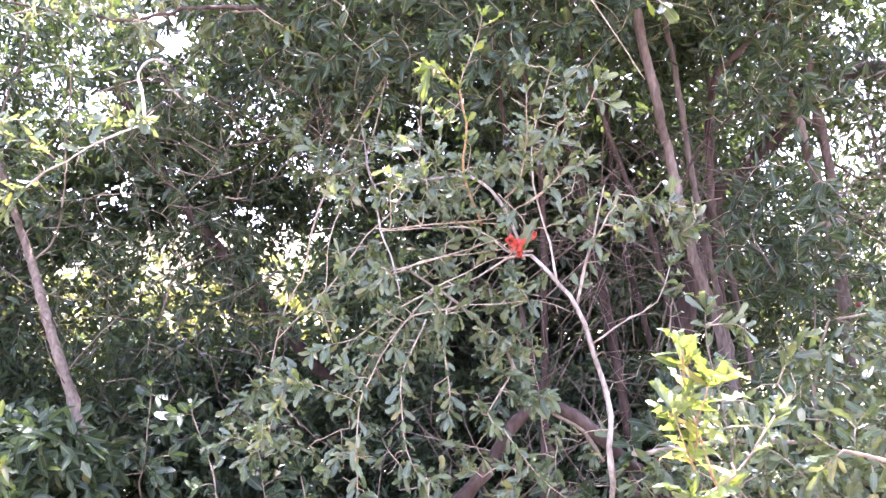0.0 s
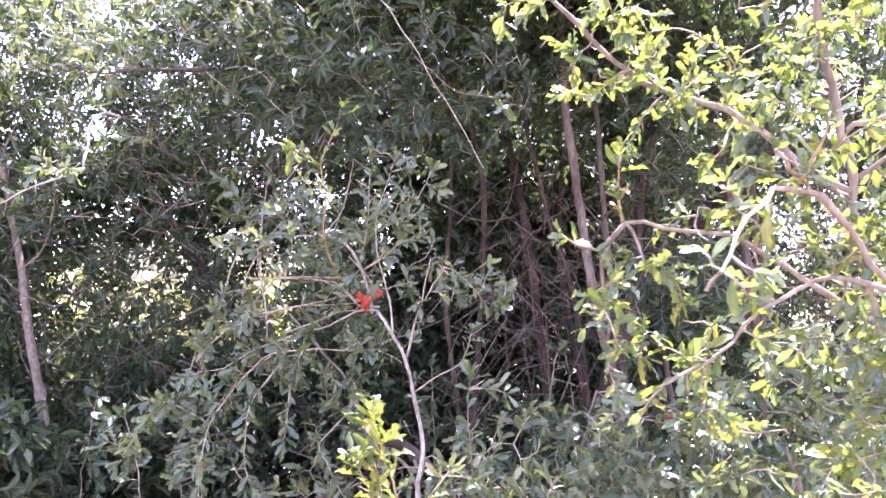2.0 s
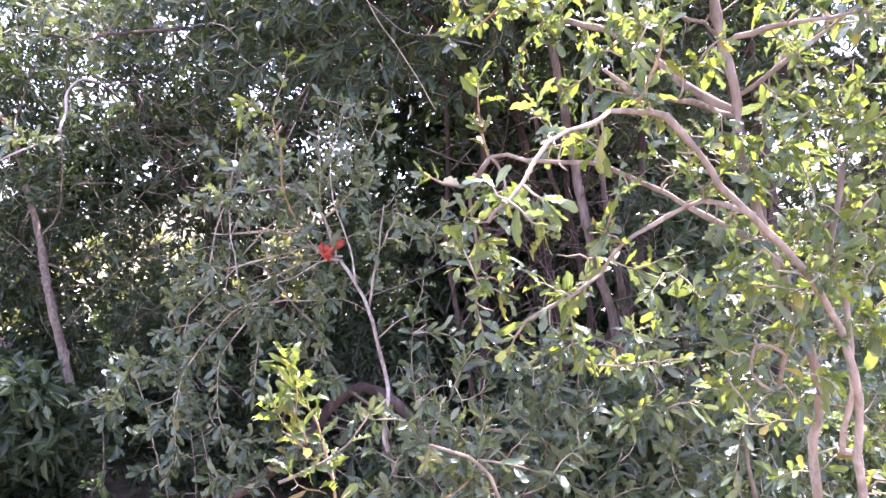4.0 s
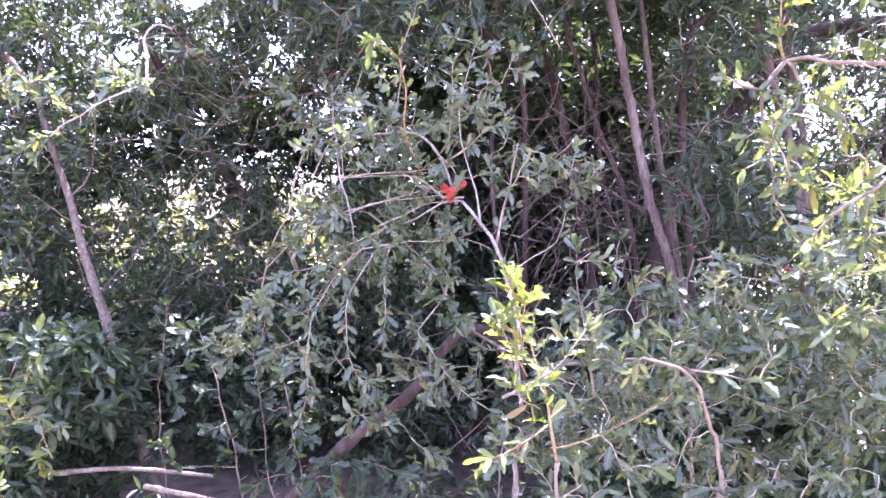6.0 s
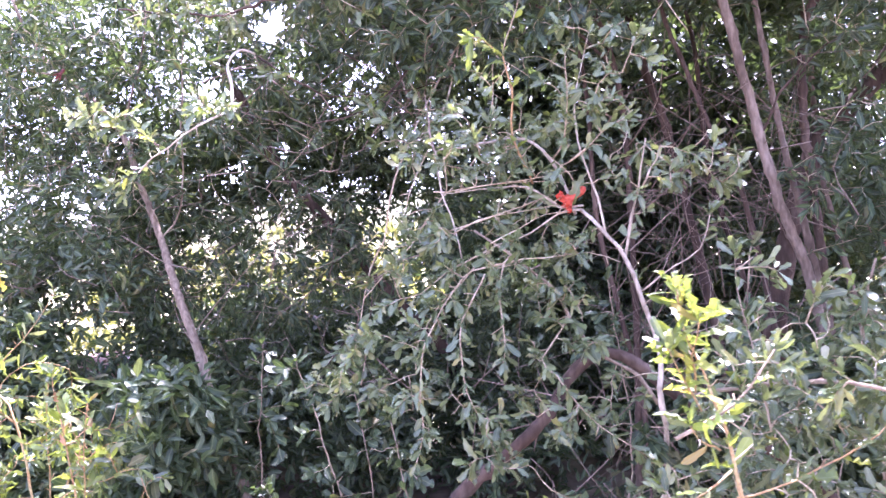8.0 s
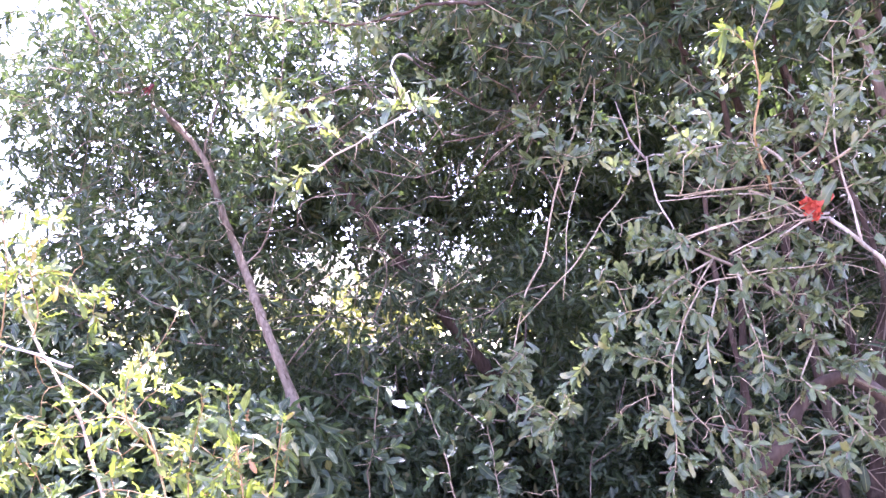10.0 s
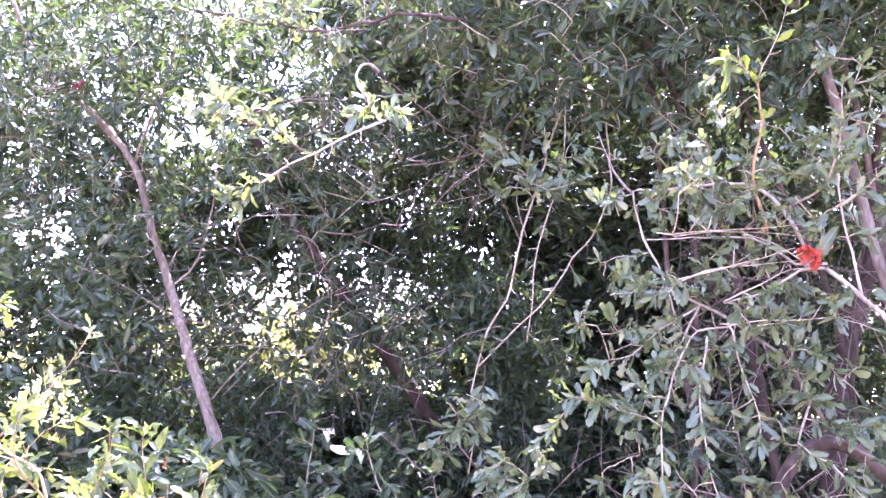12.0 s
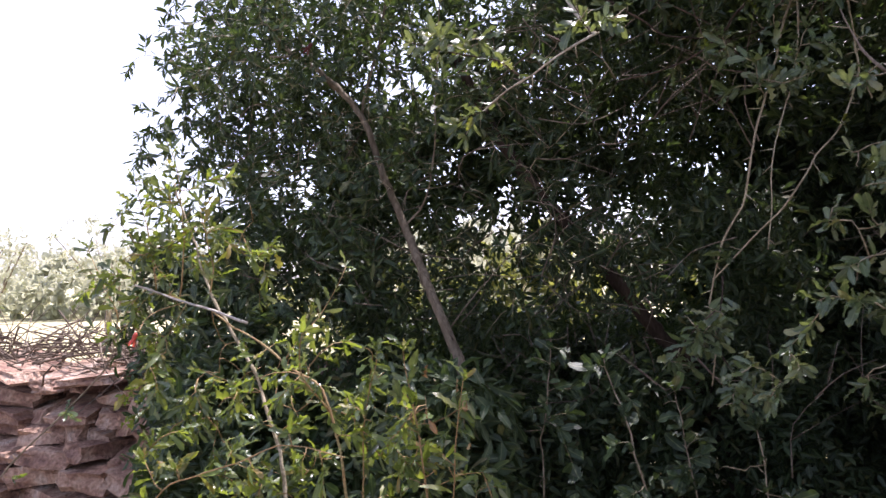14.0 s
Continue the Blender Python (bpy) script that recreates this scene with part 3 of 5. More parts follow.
for line in (
    [(0.04, 1.75, 1.41), (-0.07, 1.68, 1.39), (-0.12, 1.63, 1.33), (-0.16, 1.58, 1.26), (-0.18, 1.55, 1.21), (-0.18, 1.53, 1.11), (-0.18, 1.53, 1.04), (-0.20, 1.53, 0.95)],
    [(-0.02, 1.8, 1.45), (-0.09, 1.70, 1.37), (-0.15, 1.66, 1.31), (-0.20, 1.62, 1.23), (-0.21, 1.60, 1.19)],
    [(-0.02, 1.8, 1.45), (-0.14, 1.72, 1.39), (-0.2, 1.68, 1.345), (-0.25, 1.66, 1.33), (-0.29, 1.63, 1.31)],
    [(0.02, 1.74, 1.42), (0.0, 1.66, 1.37), (0.01, 1.60, 1.27), (0.01, 1.57, 1.18)],
    [(0.16, 1.68, 1.27), (0.09, 1.60, 1.18), (0.13, 1.55, 1.15), (0.18, 1.52, 1.09), (0.25, 1.50, 1.03)],
    [(-0.04, 1.7, 1.38), (-0.09, 1.60, 1.26), (-0.08, 1.57, 1.14), (-0.05, 1.57, 1.05)],
    [(0.14, 1.71, 1.66), (0.17, 1.60, 1.69), (0.18, 1.57, 1.77), (0.18, 1.55, 1.88)],
    [(0.18, 1.60, 1.64), (0.25, 1.58, 1.70), (0.32, 1.56, 1.73)],
):
    shrub.shoot(line, 0.0035, 0.0014, every=0.016, start=0.3, bark=TWIG)
for line in ([(-0.154, 1.66, 1.591), (-0.051, 1.66, 1.596), (0.066, 1.665, 1.607), (0.2, 1.67, 1.625)], [(-0.12, 1.67, 1.492), (-0.023, 1.66, 1.516), (0.065, 1.66, 1.543), (0.14, 1.68, 1.57)],
             [(-0.03, 1.63, 1.45), (0.049, 1.64, 1.487), (0.093, 1.655, 1.507), (0.18, 1.68, 1.527)], [(0.04, 1.7, 1.60), (0.108, 1.68, 1.571), (0.17, 1.68, 1.53)], [(0.124, 1.64, 1.669), (0.173, 1.66, 1.619), (0.2, 1.68, 1.58)],
             [(-0.03, 1.65, 1.406), (0.091, 1.66, 1.419), (0.22, 1.67, 1.421), (0.29, 1.65, 1.40)], [(-0.106, 1.7, 1.59), (-0.02, 1.72, 1.605), (0.085, 1.72, 1.613), (0.16, 1.71, 1.6)], [(-0.114, 1.69, 1.485), (-0.008, 1.68, 1.523), (0.15, 1.69, 1.545)]):
    shrub.limb(line, 0.0023, 0.0011, bark=TWIG, spurs=0.7, leafy=0.32)
shrub.grow(np.vstack([cloud(260, (0.06, 1.74, 1.70), (0.34, 0.2, 0.17)), cloud(350, (-0.04, 1.72, 1.44), (0.28, 0.2, 0.17)), cloud(140, (-0.14, 1.62, 1.28), (0.16, 0.12, 0.14)),
                      cloud(36, (0.05, 1.62, 1.22), (0.2, 0.12, 0.16)), cloud(70, (0.42, 1.62, 1.62), (0.15, 0.12, 0.14)), cloud(34, (0.25, 1.58, 1.86), (0.14, 0.1, 0.13)),
                      cloud(50, (0.2, 1.6, 1.06), (0.24, 0.12, 0.12)), cloud(14, (-0.02, 1.56, 0.98), (0.08, 0.08, 0.08)), cloud(46, (0.2, 1.6, 0.93), (0.18, 0.08, 0.1)), cloud(60, (0.14, 1.62, 1.26), (0.14, 0.08, 0.12)), cloud(30, (-0.42, 1.62, 1.12), (0.09, 0.06, 0.09)), cloud(34, (-0.27, 1.6, 1.24), (0.12, 0.07, 0.06)), cloud(34, (-0.2, 1.58, 1.1), (0.1, 0.06, 0.08)), cloud(26, (-0.07, 1.58, 1.08), (0.08, 0.06, 0.08)), cloud(36, (0.42, 1.5, 0.95), (0.12, 0.1, 0.1)), cloud(10, (0.0, 1.64, 1.9), (0.12, 0.08, 0.1)), cloud(10, (-0.18, 1.55, 1.05), (0.08, 0.06, 0.1))]), every=0.012, clump=8, gap=0.0, start=0.42)
shrub.leaves.append((0.222, 1.66, 1.617, -0.66, -0.12, -0.7, -0.45, -0.85, 0.3, 0.078, 0.013))
flower(shrub.ob, (0.217, 1.682, 1.583), (-0.82, -0.13, -0.53), 0.078)
shrub.finish((0.1, 1.2, 1.5))

# ---- low pomegranate shrub with a bright young shoot ----
low = Plant("pomegranate_shrub", (0.75, 1.25, 0.0), "low dense pomegranate shrub with a bright yellow-green shoot", "shrub", LEAF, BARK, TWIG, "pomegranate shrubs", leaf_len=(0.027, 0.05), slim=0.135, bare=0.18, droop=0.0)
low.limb([(0.78, 1.15, 0), (0.76, 1.12, 0.6), (0.74, 1.10, 1.03), (0.72, 1.08, 1.10), (0.68, 1.05, 1.18), (0.64, 1.04, 1.22), (0.57, 1.04, 1.24)], 0.013, 0.004, "stem")
low.limb([(0.9, 1.45, 0), (0.82, 1.5, 0.7), (0.76, 1.48, 1.2), (0.77, 1.45, 1.4)], 0.013, 0.003, "stem")
low.limb([(1.25, 1.25, 0), (1.2, 1.22, 0.6), (1.18, 1.20, 1.01), (1.18, 1.20, 1.11), (1.12, 1.25, 1.35)], 0.014, 0.005, "stem")
low.limb([(0.5, 1.1, 0), (0.46, 1.06, 0.6), (0.42, 1.03, 1.04)], 0.01, 0.005, "stem")
low.leaf_len, low.slim = (0.034, 0.064), 0.11
low.shoot([(0.42, 1.03, 1.04), (0.405, 1.03, 1.12), (0.388, 1.03, 1.19), (0.371, 1.03, 1.235), (0.354, 1.03, 1.285), (0.338, 1.0, 1.335), (0.322, 0.98, 1.39)], 0.004, 0.002, every=0.018, young=0.95, start=0.1, bark=TWIG_YOUNG)
low.shoot([(0.36, 1.03, 1.2), (0.335, 0.99, 1.25), (0.305, 0.97, 1.31)], 0.002, every=0.03, young=0.95, bark=TWIG_YOUNG, start=0.3)
low.shoot([(0.35, 1.02, 1.23), (0.345, 0.98, 1.29), (0.35, 0.96, 1.35)], 0.002, every=0.03, young=0.95, bark=TWIG_YOUNG, start=0.3)
low.shoot([(0.385, 1.03, 1.14), (0.36, 1.0, 1.16), (0.335, 0.98, 1.19)], 0.002, every=0.024, young=0.85, bark=TWIG_YOUNG, start=0.3)
low.shoot([(0.40, 1.03, 1.11), (0.35, 1.0, 1.08), (0.3, 0.98, 1.06)], 0.0026, every=0.03, young=0.6, bark=TWIG_YOUNG, start=0.4)
low.leaf_len, low.slim = (0.027, 0.05), 0.135
low.shoot([(0.314, 0.98, 1.171), (0.383, 1.0, 1.199), (0.428, 1.02, 1.235), (0.465, 1.02, 1.295)], 0.004, 0.002, every=0.03, young=0.4)
low.shoot([(0.41, 1.05, 1.06), (0.50, 1.07, 1.08), (0.60, 1.08, 1.13), (0.64, 1.08, 1.17)], 0.003, every=0.03, young=0.25, bark=TWIG_YOUNG)
low.shoot([(0.66, 1.04, 1.22), (0.73, 1.05, 1.21), (0.79, 1.06, 1.20)], 0.0035, every=0.03)
low.shoot([(0.77, 1.42, 1.4), (0.82, 1.35, 1.42), (0.89, 1.30, 1.40), (0.98, 1.28, 1.37)], 0.004, every=0.03)
low.shoot([(0.85, 1.30, 1.37), (0.92, 1.30, 1.36), (0.99, 1.30, 1.33)], 0.003, every=0.03)
low.shoot([(0.52, 1.28, 1.1), (0.49, 1.30, 1.29), (0.48, 1.32, 1.36), (0.48, 1.33, 1.43)], 0.003, every=0.025)
low.limb([(0.42, 1.62, 1.09), (0.45, 1.60, 1.10), (0.60, 1.55, 1.13), (0.78, 1.5, 1.15)], 0.008, 0.006)
low.grow(np.vstack([cloud(230, (0.62, 1.3, 1.2), (0.26, 0.22, 0.2)), cloud(400, (0.98, 1.25, 1.22), (0.36, 0.25, 0.26)), cloud(290, (0.85, 1.2, 0.95), (0.5, 0.2, 0.22)),
                    cloud(190, (1.3, 1.35, 1.35), (0.35, 0.25, 0.35)), cloud(100, (0.55, 1.25, 1.0), (0.3, 0.15, 0.15)), cloud(80, (0.58, 1.55, 1.02), (0.22, 0.12, 0.14))]), every=0.02, young=0.03, clump=7)
flower(low.ob, (0.72, 1.25, 1.44), (-0.6, -0.5, -0.2), 0.018, False)
flower(low.ob, (0.873, 1.15, 1.4), (-0.5, -0.6, 0.2), 0.02, False)
low.finish((0.7, 0.6, 1.3))

# ---- near pomegranate branches in the sun ----
near = Plant("pomegranate_shrub", (1.15, 0.95, 0.0), "sunlit pomegranate shrub with pale branches and yellow-green leaves", "shrub", LEAF_SUNLIT, BARK, TWIG, "pomegranate shrubs", leaf_len=(0.021, 0.038), slim=0.16, bias=(0, -0.1, 0.7), droop=0.08, bare=0.12)
near.limb([(1.2, 1.0, 0), (1.22, 0.98, 0.7), (1.17, 0.9, 1.2), (1.142, 0.847, 1.389), (1.112, 0.83, 1.517), (1.078, 0.82, 1.602), (1.035, 0.8, 1.686), (1.01, 0.79, 1.76), (1.004, 0.79, 1.8), (0.995, 0.79, 1.858), (0.987, 0.79, 1.895), (0.972, 0.79, 1.941), (0.955, 0.79, 2.02), (0.94, 0.79, 2.15)], 0.013, 0.0075, "stem")
near.limb([(1.003, 0.79, 1.793), (0.954, 0.8, 1.82), (0.911, 0.81, 1.861), (0.866, 0.82, 1.896), (0.836, 0.827, 1.915), (0.75, 0.85, 1.932), (0.692, 0.86, 1.966), (0.64, 0.87, 2.022), (0.57, 0.87, 2.08)], 0.0085, 0.0045)
near.limb([(1.003, 0.79, 1.786), (0.956, 0.74, 1.794), (0.9, 0.66, 1.79), (0.854, 0.6, 1.791), (0.82, 0.57, 1.8)], 0.0055, 0.0028)
near.limb([(1.2, 0.85, 1.2), (1.157, 0.76, 1.425), (1.105, 0.7, 1.532), (1.049, 0.65, 1.595), (1.018, 0.63, 1.627), (0.977, 0.624, 1.671), (0.956, 0.624, 1.69), (0.931, 0.622, 1.721), (0.896, 0.62, 1.759), (0.867, 0.61, 1.76), (0.83, 0.6, 1.761)], 0.0076, 0.0042)
near.limb([(0.83, 0.6, 1.761), (0.808, 0.56, 1.743), (0.785, 0.5, 1.721), (0.755, 0.47, 1.686), (0.732, 0.443, 1.654), (0.714, 0.43, 1.633)], 0.0034, 0.0024, leafy=0.6)
near.limb([(0.688, 0.737, 1.722), (0.729, 0.72, 1.72), (0.814, 0.72, 1.712), (0.86, 0.75, 1.699), (0.915, 0.78, 1.682), (0.946, 0.79, 1.667), (1.007, 0.8, 1.64), (1.071, 0.82, 1.61)], 0.0036, 0.006)
near.limb([(0.996, 0.64, 1.652), (0.97, 0.7, 1.668), (0.941, 0.73, 1.661), (0.898, 0.72, 1.633), (0.864, 0.72, 1.608), (0.836, 0.72, 1.575)], 0.0055, 0.003, leafy=0.5)
near.limb([(1.01, 0.79, 1.813), (1.055, 0.8, 1.851), (1.097, 0.8, 1.887), (1.138, 0.8, 1.922), (1.179, 0.8, 1.957)], 0.0052, 0.003)
near.limb([(0.994, 0.79, 1.88), (1.02, 0.78, 1.891), (1.062, 0.78, 1.904), (1.117, 0.78, 1.913), (1.171, 0.78, 1.918)], 0.006, 0.003)
near.limb([(0.98, 0.79, 1.894), (0.957, 0.8, 1.91), (0.923, 0.8, 1.927)], 0.0045, 0.003)
near.limb([(1.28, 1.0, 0), (1.27, 0.92, 0.8), (1.211, 0.85, 1.28), (1.167, 0.8, 1.356), (1.156, 0.75, 1.441), (1.145, 0.75, 1.498), (1.137, 0.75, 1.555), (1.123, 0.75, 1.619), (1.13, 0.76, 1.72)], 0.011, 0.005, "stem")
near.limb([(0.688, 0.737, 1.722), (0.660, 0.74, 1.676), (0.665, 0.745, 1.634), (0.668, 0.74, 1.595), (0.676, 0.73, 1.561)], 0.0042, 0.0024, leafy=0.6)
near.limb([(0.688, 0.737, 1.722), (0.699, 0.73, 1.693), (0.715, 0.71, 1.66)], 0.0032, 0.0018, leafy=0.6)
near.limb([(1.05, 0.7, 1.45), (1.04, 0.66, 1.49), (1.015, 0.66, 1.5), (1.01, 0.66, 1.47), (1.03, 0.66, 1.45)], 0.0035, 0.0025, spurs=0.1)
near.shoot([(0.668, 0.735, 1.70), (0.655, 0.73, 1.689), (0.601, 0.72, 1.697)], 0.0034, 0.0018, every=0.02, young=0.3)
near.shoot([(0.857, 0.6, 1.772), (0.869, 0.6, 1.794), (0.879, 0.59, 1.828), (0.88, 0.58, 1.846)], 0.003, 0.002, every=0.014, young=0.7, bark=TWIG_YOUNG)
near.shoot([(0.851, 0.82, 1.893), (0.827, 0.76, 1.852), (0.804, 0.74, 1.827), (0.778, 0.72, 1.806)], 0.0026, 0.0015, every=0.018, young=0.5, bark=TWIG_YOUNG)
near.shoot([(0.73, 0.443, 1.654), (0.745, 0.44, 1.64), (0.76, 0.44, 1.632)], 0.0022, 0.0012, every=0.014, young=0.1, start=0.05)
near.shoot([(0.785, 0.5, 1.721), (0.77, 0.51, 1.735), (0.755, 0.52, 1.75)], 0.0022, 0.0012, every=0.014, young=0.3, start=0.05)
near.shoot([(0.676, 0.73, 1.561), (0.68, 0.72, 1.53), (0.69, 0.7, 1.49)], 0.0024, 0.0014, every=0.02, young=0.2)
near.shoot([(0.685, 0.738, 1.723), (0.676, 0.73, 1.753), (0.673, 0.72, 1.781), (0.671, 0.71, 1.815)], 0.003, every=0.016, young=0.7, bark=TWIG_YOUNG, start=0.1)
near.shoot([(0.836, 0.72, 1.575), (0.80, 0.70, 1.55), (0.75, 0.70, 1.51), (0.72, 0.72, 1.46)], 0.0036, 0.0018, every=0.02, young=0.3)
near.shoot([(0.75, 0.85, 1.932), (0.72, 0.86, 1.9), (0.71, 0.88, 1.86)], 0.003, every=0.016, young=0.5)
near.shoot([(0.692, 0.86, 1.966), (0.645, 0.93, 1.955), (0.6, 0.958, 1.954)], 0.003, every=0.018, young=0.7, bark=TWIG_YOUNG)
near.shoot([(0.94, 0.79, 2.1), (0.85, 0.74, 2.12), (0.74, 0.7, 2.08)], 0.004, every=0.024, young=0.5)
near.grow(np.vstack([cloud(50, (0.71, 0.72, 1.60), (0.08, 0.08, 0.1)), cloud(30, (0.8, 0.7, 1.72), (0.12, 0.1, 0.06)), cloud(120, (0.8, 0.82, 1.96), (0.22, 0.1, 0.07)), cloud(60, (0.6, 0.86, 2.05), (0.13, 0.06, 0.06)), cloud(34, (0.87, 0.68, 1.84), (0.1, 0.08, 0.06)),
                     cloud(330, (1.13, 0.8, 1.66), (0.15, 0.13, 0.2)), cloud(60, (1.05, 0.68, 1.55), (0.12, 0.07, 0.12)), cloud(70, (0.98, 0.74, 1.72), (0.1, 0.06, 0.06)), cloud(90, (0.92, 0.74, 1.54), (0.18, 0.1, 0.12)), cloud(50, (1.2, 0.9, 1.35), (0.14, 0.15, 0.18)), cloud(90, (1.02, 0.74, 1.5), (0.12, 0.1, 0.12)), cloud(120, (1.15, 0.8, 1.9), (0.14, 0.12, 0.1)),
                     cloud(120, (1.0, 0.74, 2.08), (0.35, 0.12, 0.1)), cloud(110, (1.35, 0.75, 1.75), (0.15, 0.2, 0.4))]), every=0.015, young=0.42, clump=11, start=0.2)
near.finish((0.8, 0.4, 1.7))

# ---- pomegranate shrub beside the stone wall ----
side = Plant("pomegranate_shrub", (-1.65, 1.8, 0.0), "straggly light green pomegranate shrub with orange shoot tips", "shrub", LEAF, BARK_PALE, TWIG_YOUNG, "pomegranate shrubs", leaf_len=(0.033, 0.062), slim=0.125, bare=0.2)
side.limb([(-1.5, 1.72, 0), (-1.52, 1.7, 0.5), (-1.53, 1.70, 0.79), (-1.59, 1.75, 0.97), (-1.67, 1.80, 1.08), (-1.79, 1.85, 1.21), (-1.85, 1.87, 1.29), (-2.01, 2.00, 1.47), (-2.12, 2.07, 1.64)], 0.008, 0.0038, "stem", bark=TWIG)
side.limb([(-1.3, 1.7, 0), (-1.34, 1.7, 0.6), (-1.40, 1.70, 1.01), (-1.52, 1.75, 1.09), (-1.68, 1.82, 1.17), (-1.84, 1.86, 1.24)], 0.0055, 0.0036, "stem", bark=TWIG_YOUNG)
side.limb([(-1.7, 1.82, 1.205), (-1.816, 1.84, 1.237), (-2.0, 1.9, 1.277), (-2.18, 1.95, 1.316)], 0.005, 0.004, "branch", leafy=0, spurs=0.05, bark=DEAD_WOOD, wavy=0.2, label="pale bare straight branch")
side.limb([(-2.0, 1.7, 0.0), (-1.95, 1.6, 0.5), (-1.79, 1.55, 0.81), (-1.61, 1.50, 0.89), (-1.48, 1.48, 0.94), (-1.41, 1.48, 0.97), (-1.30, 1.45, 0.97), (-1.24, 1.45, 0.96)], 0.0045, 0.0016, "stem", bark=TWIG_YOUNG, leafy=0.7, young=0.6)
side.limb([(-2.95, 1.8, 0.0), (-2.85, 1.85, 0.45), (-2.67, 1.90, 0.73), (-2.52, 1.95, 0.87), (-2.43, 2.00, 0.98), (-2.38, 2.05, 1.07), (-2.38, 2.10, 1.21), (-2.39, 2.12, 1.33)], 0.006, 0.0025, "stem", bark=BARK)
for line, y in (([(-2.0, 1.93, 1.27), (-2.17, 2.00, 1.29), (-2.24, 2.00, 1.20), (-2.31, 2.00, 1.15)], 0.2), ([(-1.34, 1.75, 0.7), (-1.34, 1.75, 0.85), (-1.30, 1.70, 1.04), (-1.25, 1.65, 1.15)], 0.5),
                ([(-1.61, 1.85, 1.10), (-1.53, 1.90, 1.22), (-1.49, 2.00, 1.35)], 0.2), ([(-1.1, 1.55, 0.8), (-1.11, 1.53, 1.0), (-1.14, 1.53, 1.17)], 0.8), ([(-1.85, 1.87, 1.29), (-1.84, 1.86, 1.42), (-1.86, 1.84, 1.55)], 0.5),
                ([(-2.1, 1.95, 1.3), (-2.12, 1.95, 1.46), (-2.18, 1.96, 1.64)], 0.4), ([(-2.0, 1.93, 1.28), (-1.98, 1.93, 1.5), (-2.03, 1.94, 1.72)], 0.5), ([(-1.4, 1.7, 1.0), (-1.42, 1.62, 1.1), (-1.4, 1.58, 1.2)], 0.6), ([(-2.38, 2.1, 1.2), (-2.45, 2.1, 1.35), (-2.52, 2.12, 1.45)], 0.3)):
    side.shoot(line, 0.0035, 0.0013, every=0.026, young=y, bark=TWIG_YOUNG)
side.shoot([(-1.05, 1.5, 0.75), (-1.02, 1.47, 0.95), (-0.99, 1.46, 1.12)], 0.003, 0.0012, every=0.03, young=0.6, bark=TWIG_YOUNG)
side.grow(np.vstack([cloud(210, (-1.5, 1.75, 0.92), (0.42, 0.3, 0.26)), cloud(150, (-2.0, 1.97, 1.38), (0.3, 0.2, 0.32)), cloud(70, (-1.95, 1.9, 1.0), (0.22, 0.22, 0.2)), cloud(80, (-1.2, 1.7, 0.85), (0.3, 0.25, 0.25)),
                     cloud(14, (-2.35, 2.05, 1.3), (0.12, 0.12, 0.15)), cloud(130, (-1.5, 1.7, 0.6), (0.45, 0.3, 0.2))]), every=0.024, young=0.62, clump=6)
side.limb([(-1.95, 1.885, 1.262), (-1.975, 1.78, 1.235), (-1.96, 1.7, 1.19)], 0.0022, 0.0014, "twig", leafy=0, spurs=0, bark=TWIG_YOUNG)
flower(side.ob, (-1.96, 1.7, 1.192), (-0.25, -0.3, -1), 0.042, False, PETAL)
side.finish((-1.5, 1.2, 1.1))
for k in range(6):
    at = np.array([-1.0, 1.46, 1.07]) + rng.normal(0, 1, 3) * np.array([0.035, 0.02, 0.04])
    d, up = rng.normal(0, 0.5, 3) + np.array([0, -0.2, -0.6]), rng.normal(0, 0.6, 3) + np.array([0, -0.6, 0.4])
    row = (*at, *d, *up, rng.uniform(0.022, 0.036), rng.uniform(0.004, 0.006))
    part("leaf", leaf_mesh("leaf", [row]), LEAF_DRY, side.ob, "dry orange curled leaf")

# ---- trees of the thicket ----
tree = Plant("tree", (-1.15, 2.7, 0.0), "leaning grey-brown tree with a see-through leafy crown", "tree", LEAF_THICKET_SHADE, BARK_TREE, TWIG, "thicket trees", leaf_len=(0.04, 0.07), slim=0.16)
tree.limb([(-1.05, 2.7, 0), (-1.23, 2.72, 0.50), (-1.32, 2.74, 0.78), (-1.45, 2.79, 1.10), (-1.55, 2.85, 1.29), (-1.67, 2.95, 1.52), (-1.78, 3.00, 1.75), (-1.89, 3.03, 2.02), (-2.09, 3.05, 2.24), (-2.37, 3.10, 2.48), (-2.6, 3.15, 2.9)], 0.027, 0.006, "trunk", 10)
tree.limb([(-1.67, 2.95, 1.52), (-1.57, 2.95, 1.64), (-1.52, 2.90, 1.79), (-1.49, 2.85, 1.96), (-1.45, 2.85, 2.4), (-1.45, 2.9, 2.8)], 0.0055, 0.002)
tree.limb([(-1.89, 3.03, 2.02), (-1.8, 3.1, 2.5), (-1.85, 3.2, 3.1)], 0.008, 0.004)
tree.limb([(-2.2, 3.07, 2.35), (-2.7, 3.2, 2.4), (-3.0, 3.2, 2.3)], 0.006, 0.003)
tree.limb([(-1.6, 2.9, 1.4), (-2.1, 3.1, 1.6), (-2.5, 3.2, 1.6)], 0.004, 0.002)
tree.limb([(-1.45, 2.79, 1.1), (-1.2, 2.9, 1.4), (-0.9, 2.9, 1.6)], 0.004, 0.002)
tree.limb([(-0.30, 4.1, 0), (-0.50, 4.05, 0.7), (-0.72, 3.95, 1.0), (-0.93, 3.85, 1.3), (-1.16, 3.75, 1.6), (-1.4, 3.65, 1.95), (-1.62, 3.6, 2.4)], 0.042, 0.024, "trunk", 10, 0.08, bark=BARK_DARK)
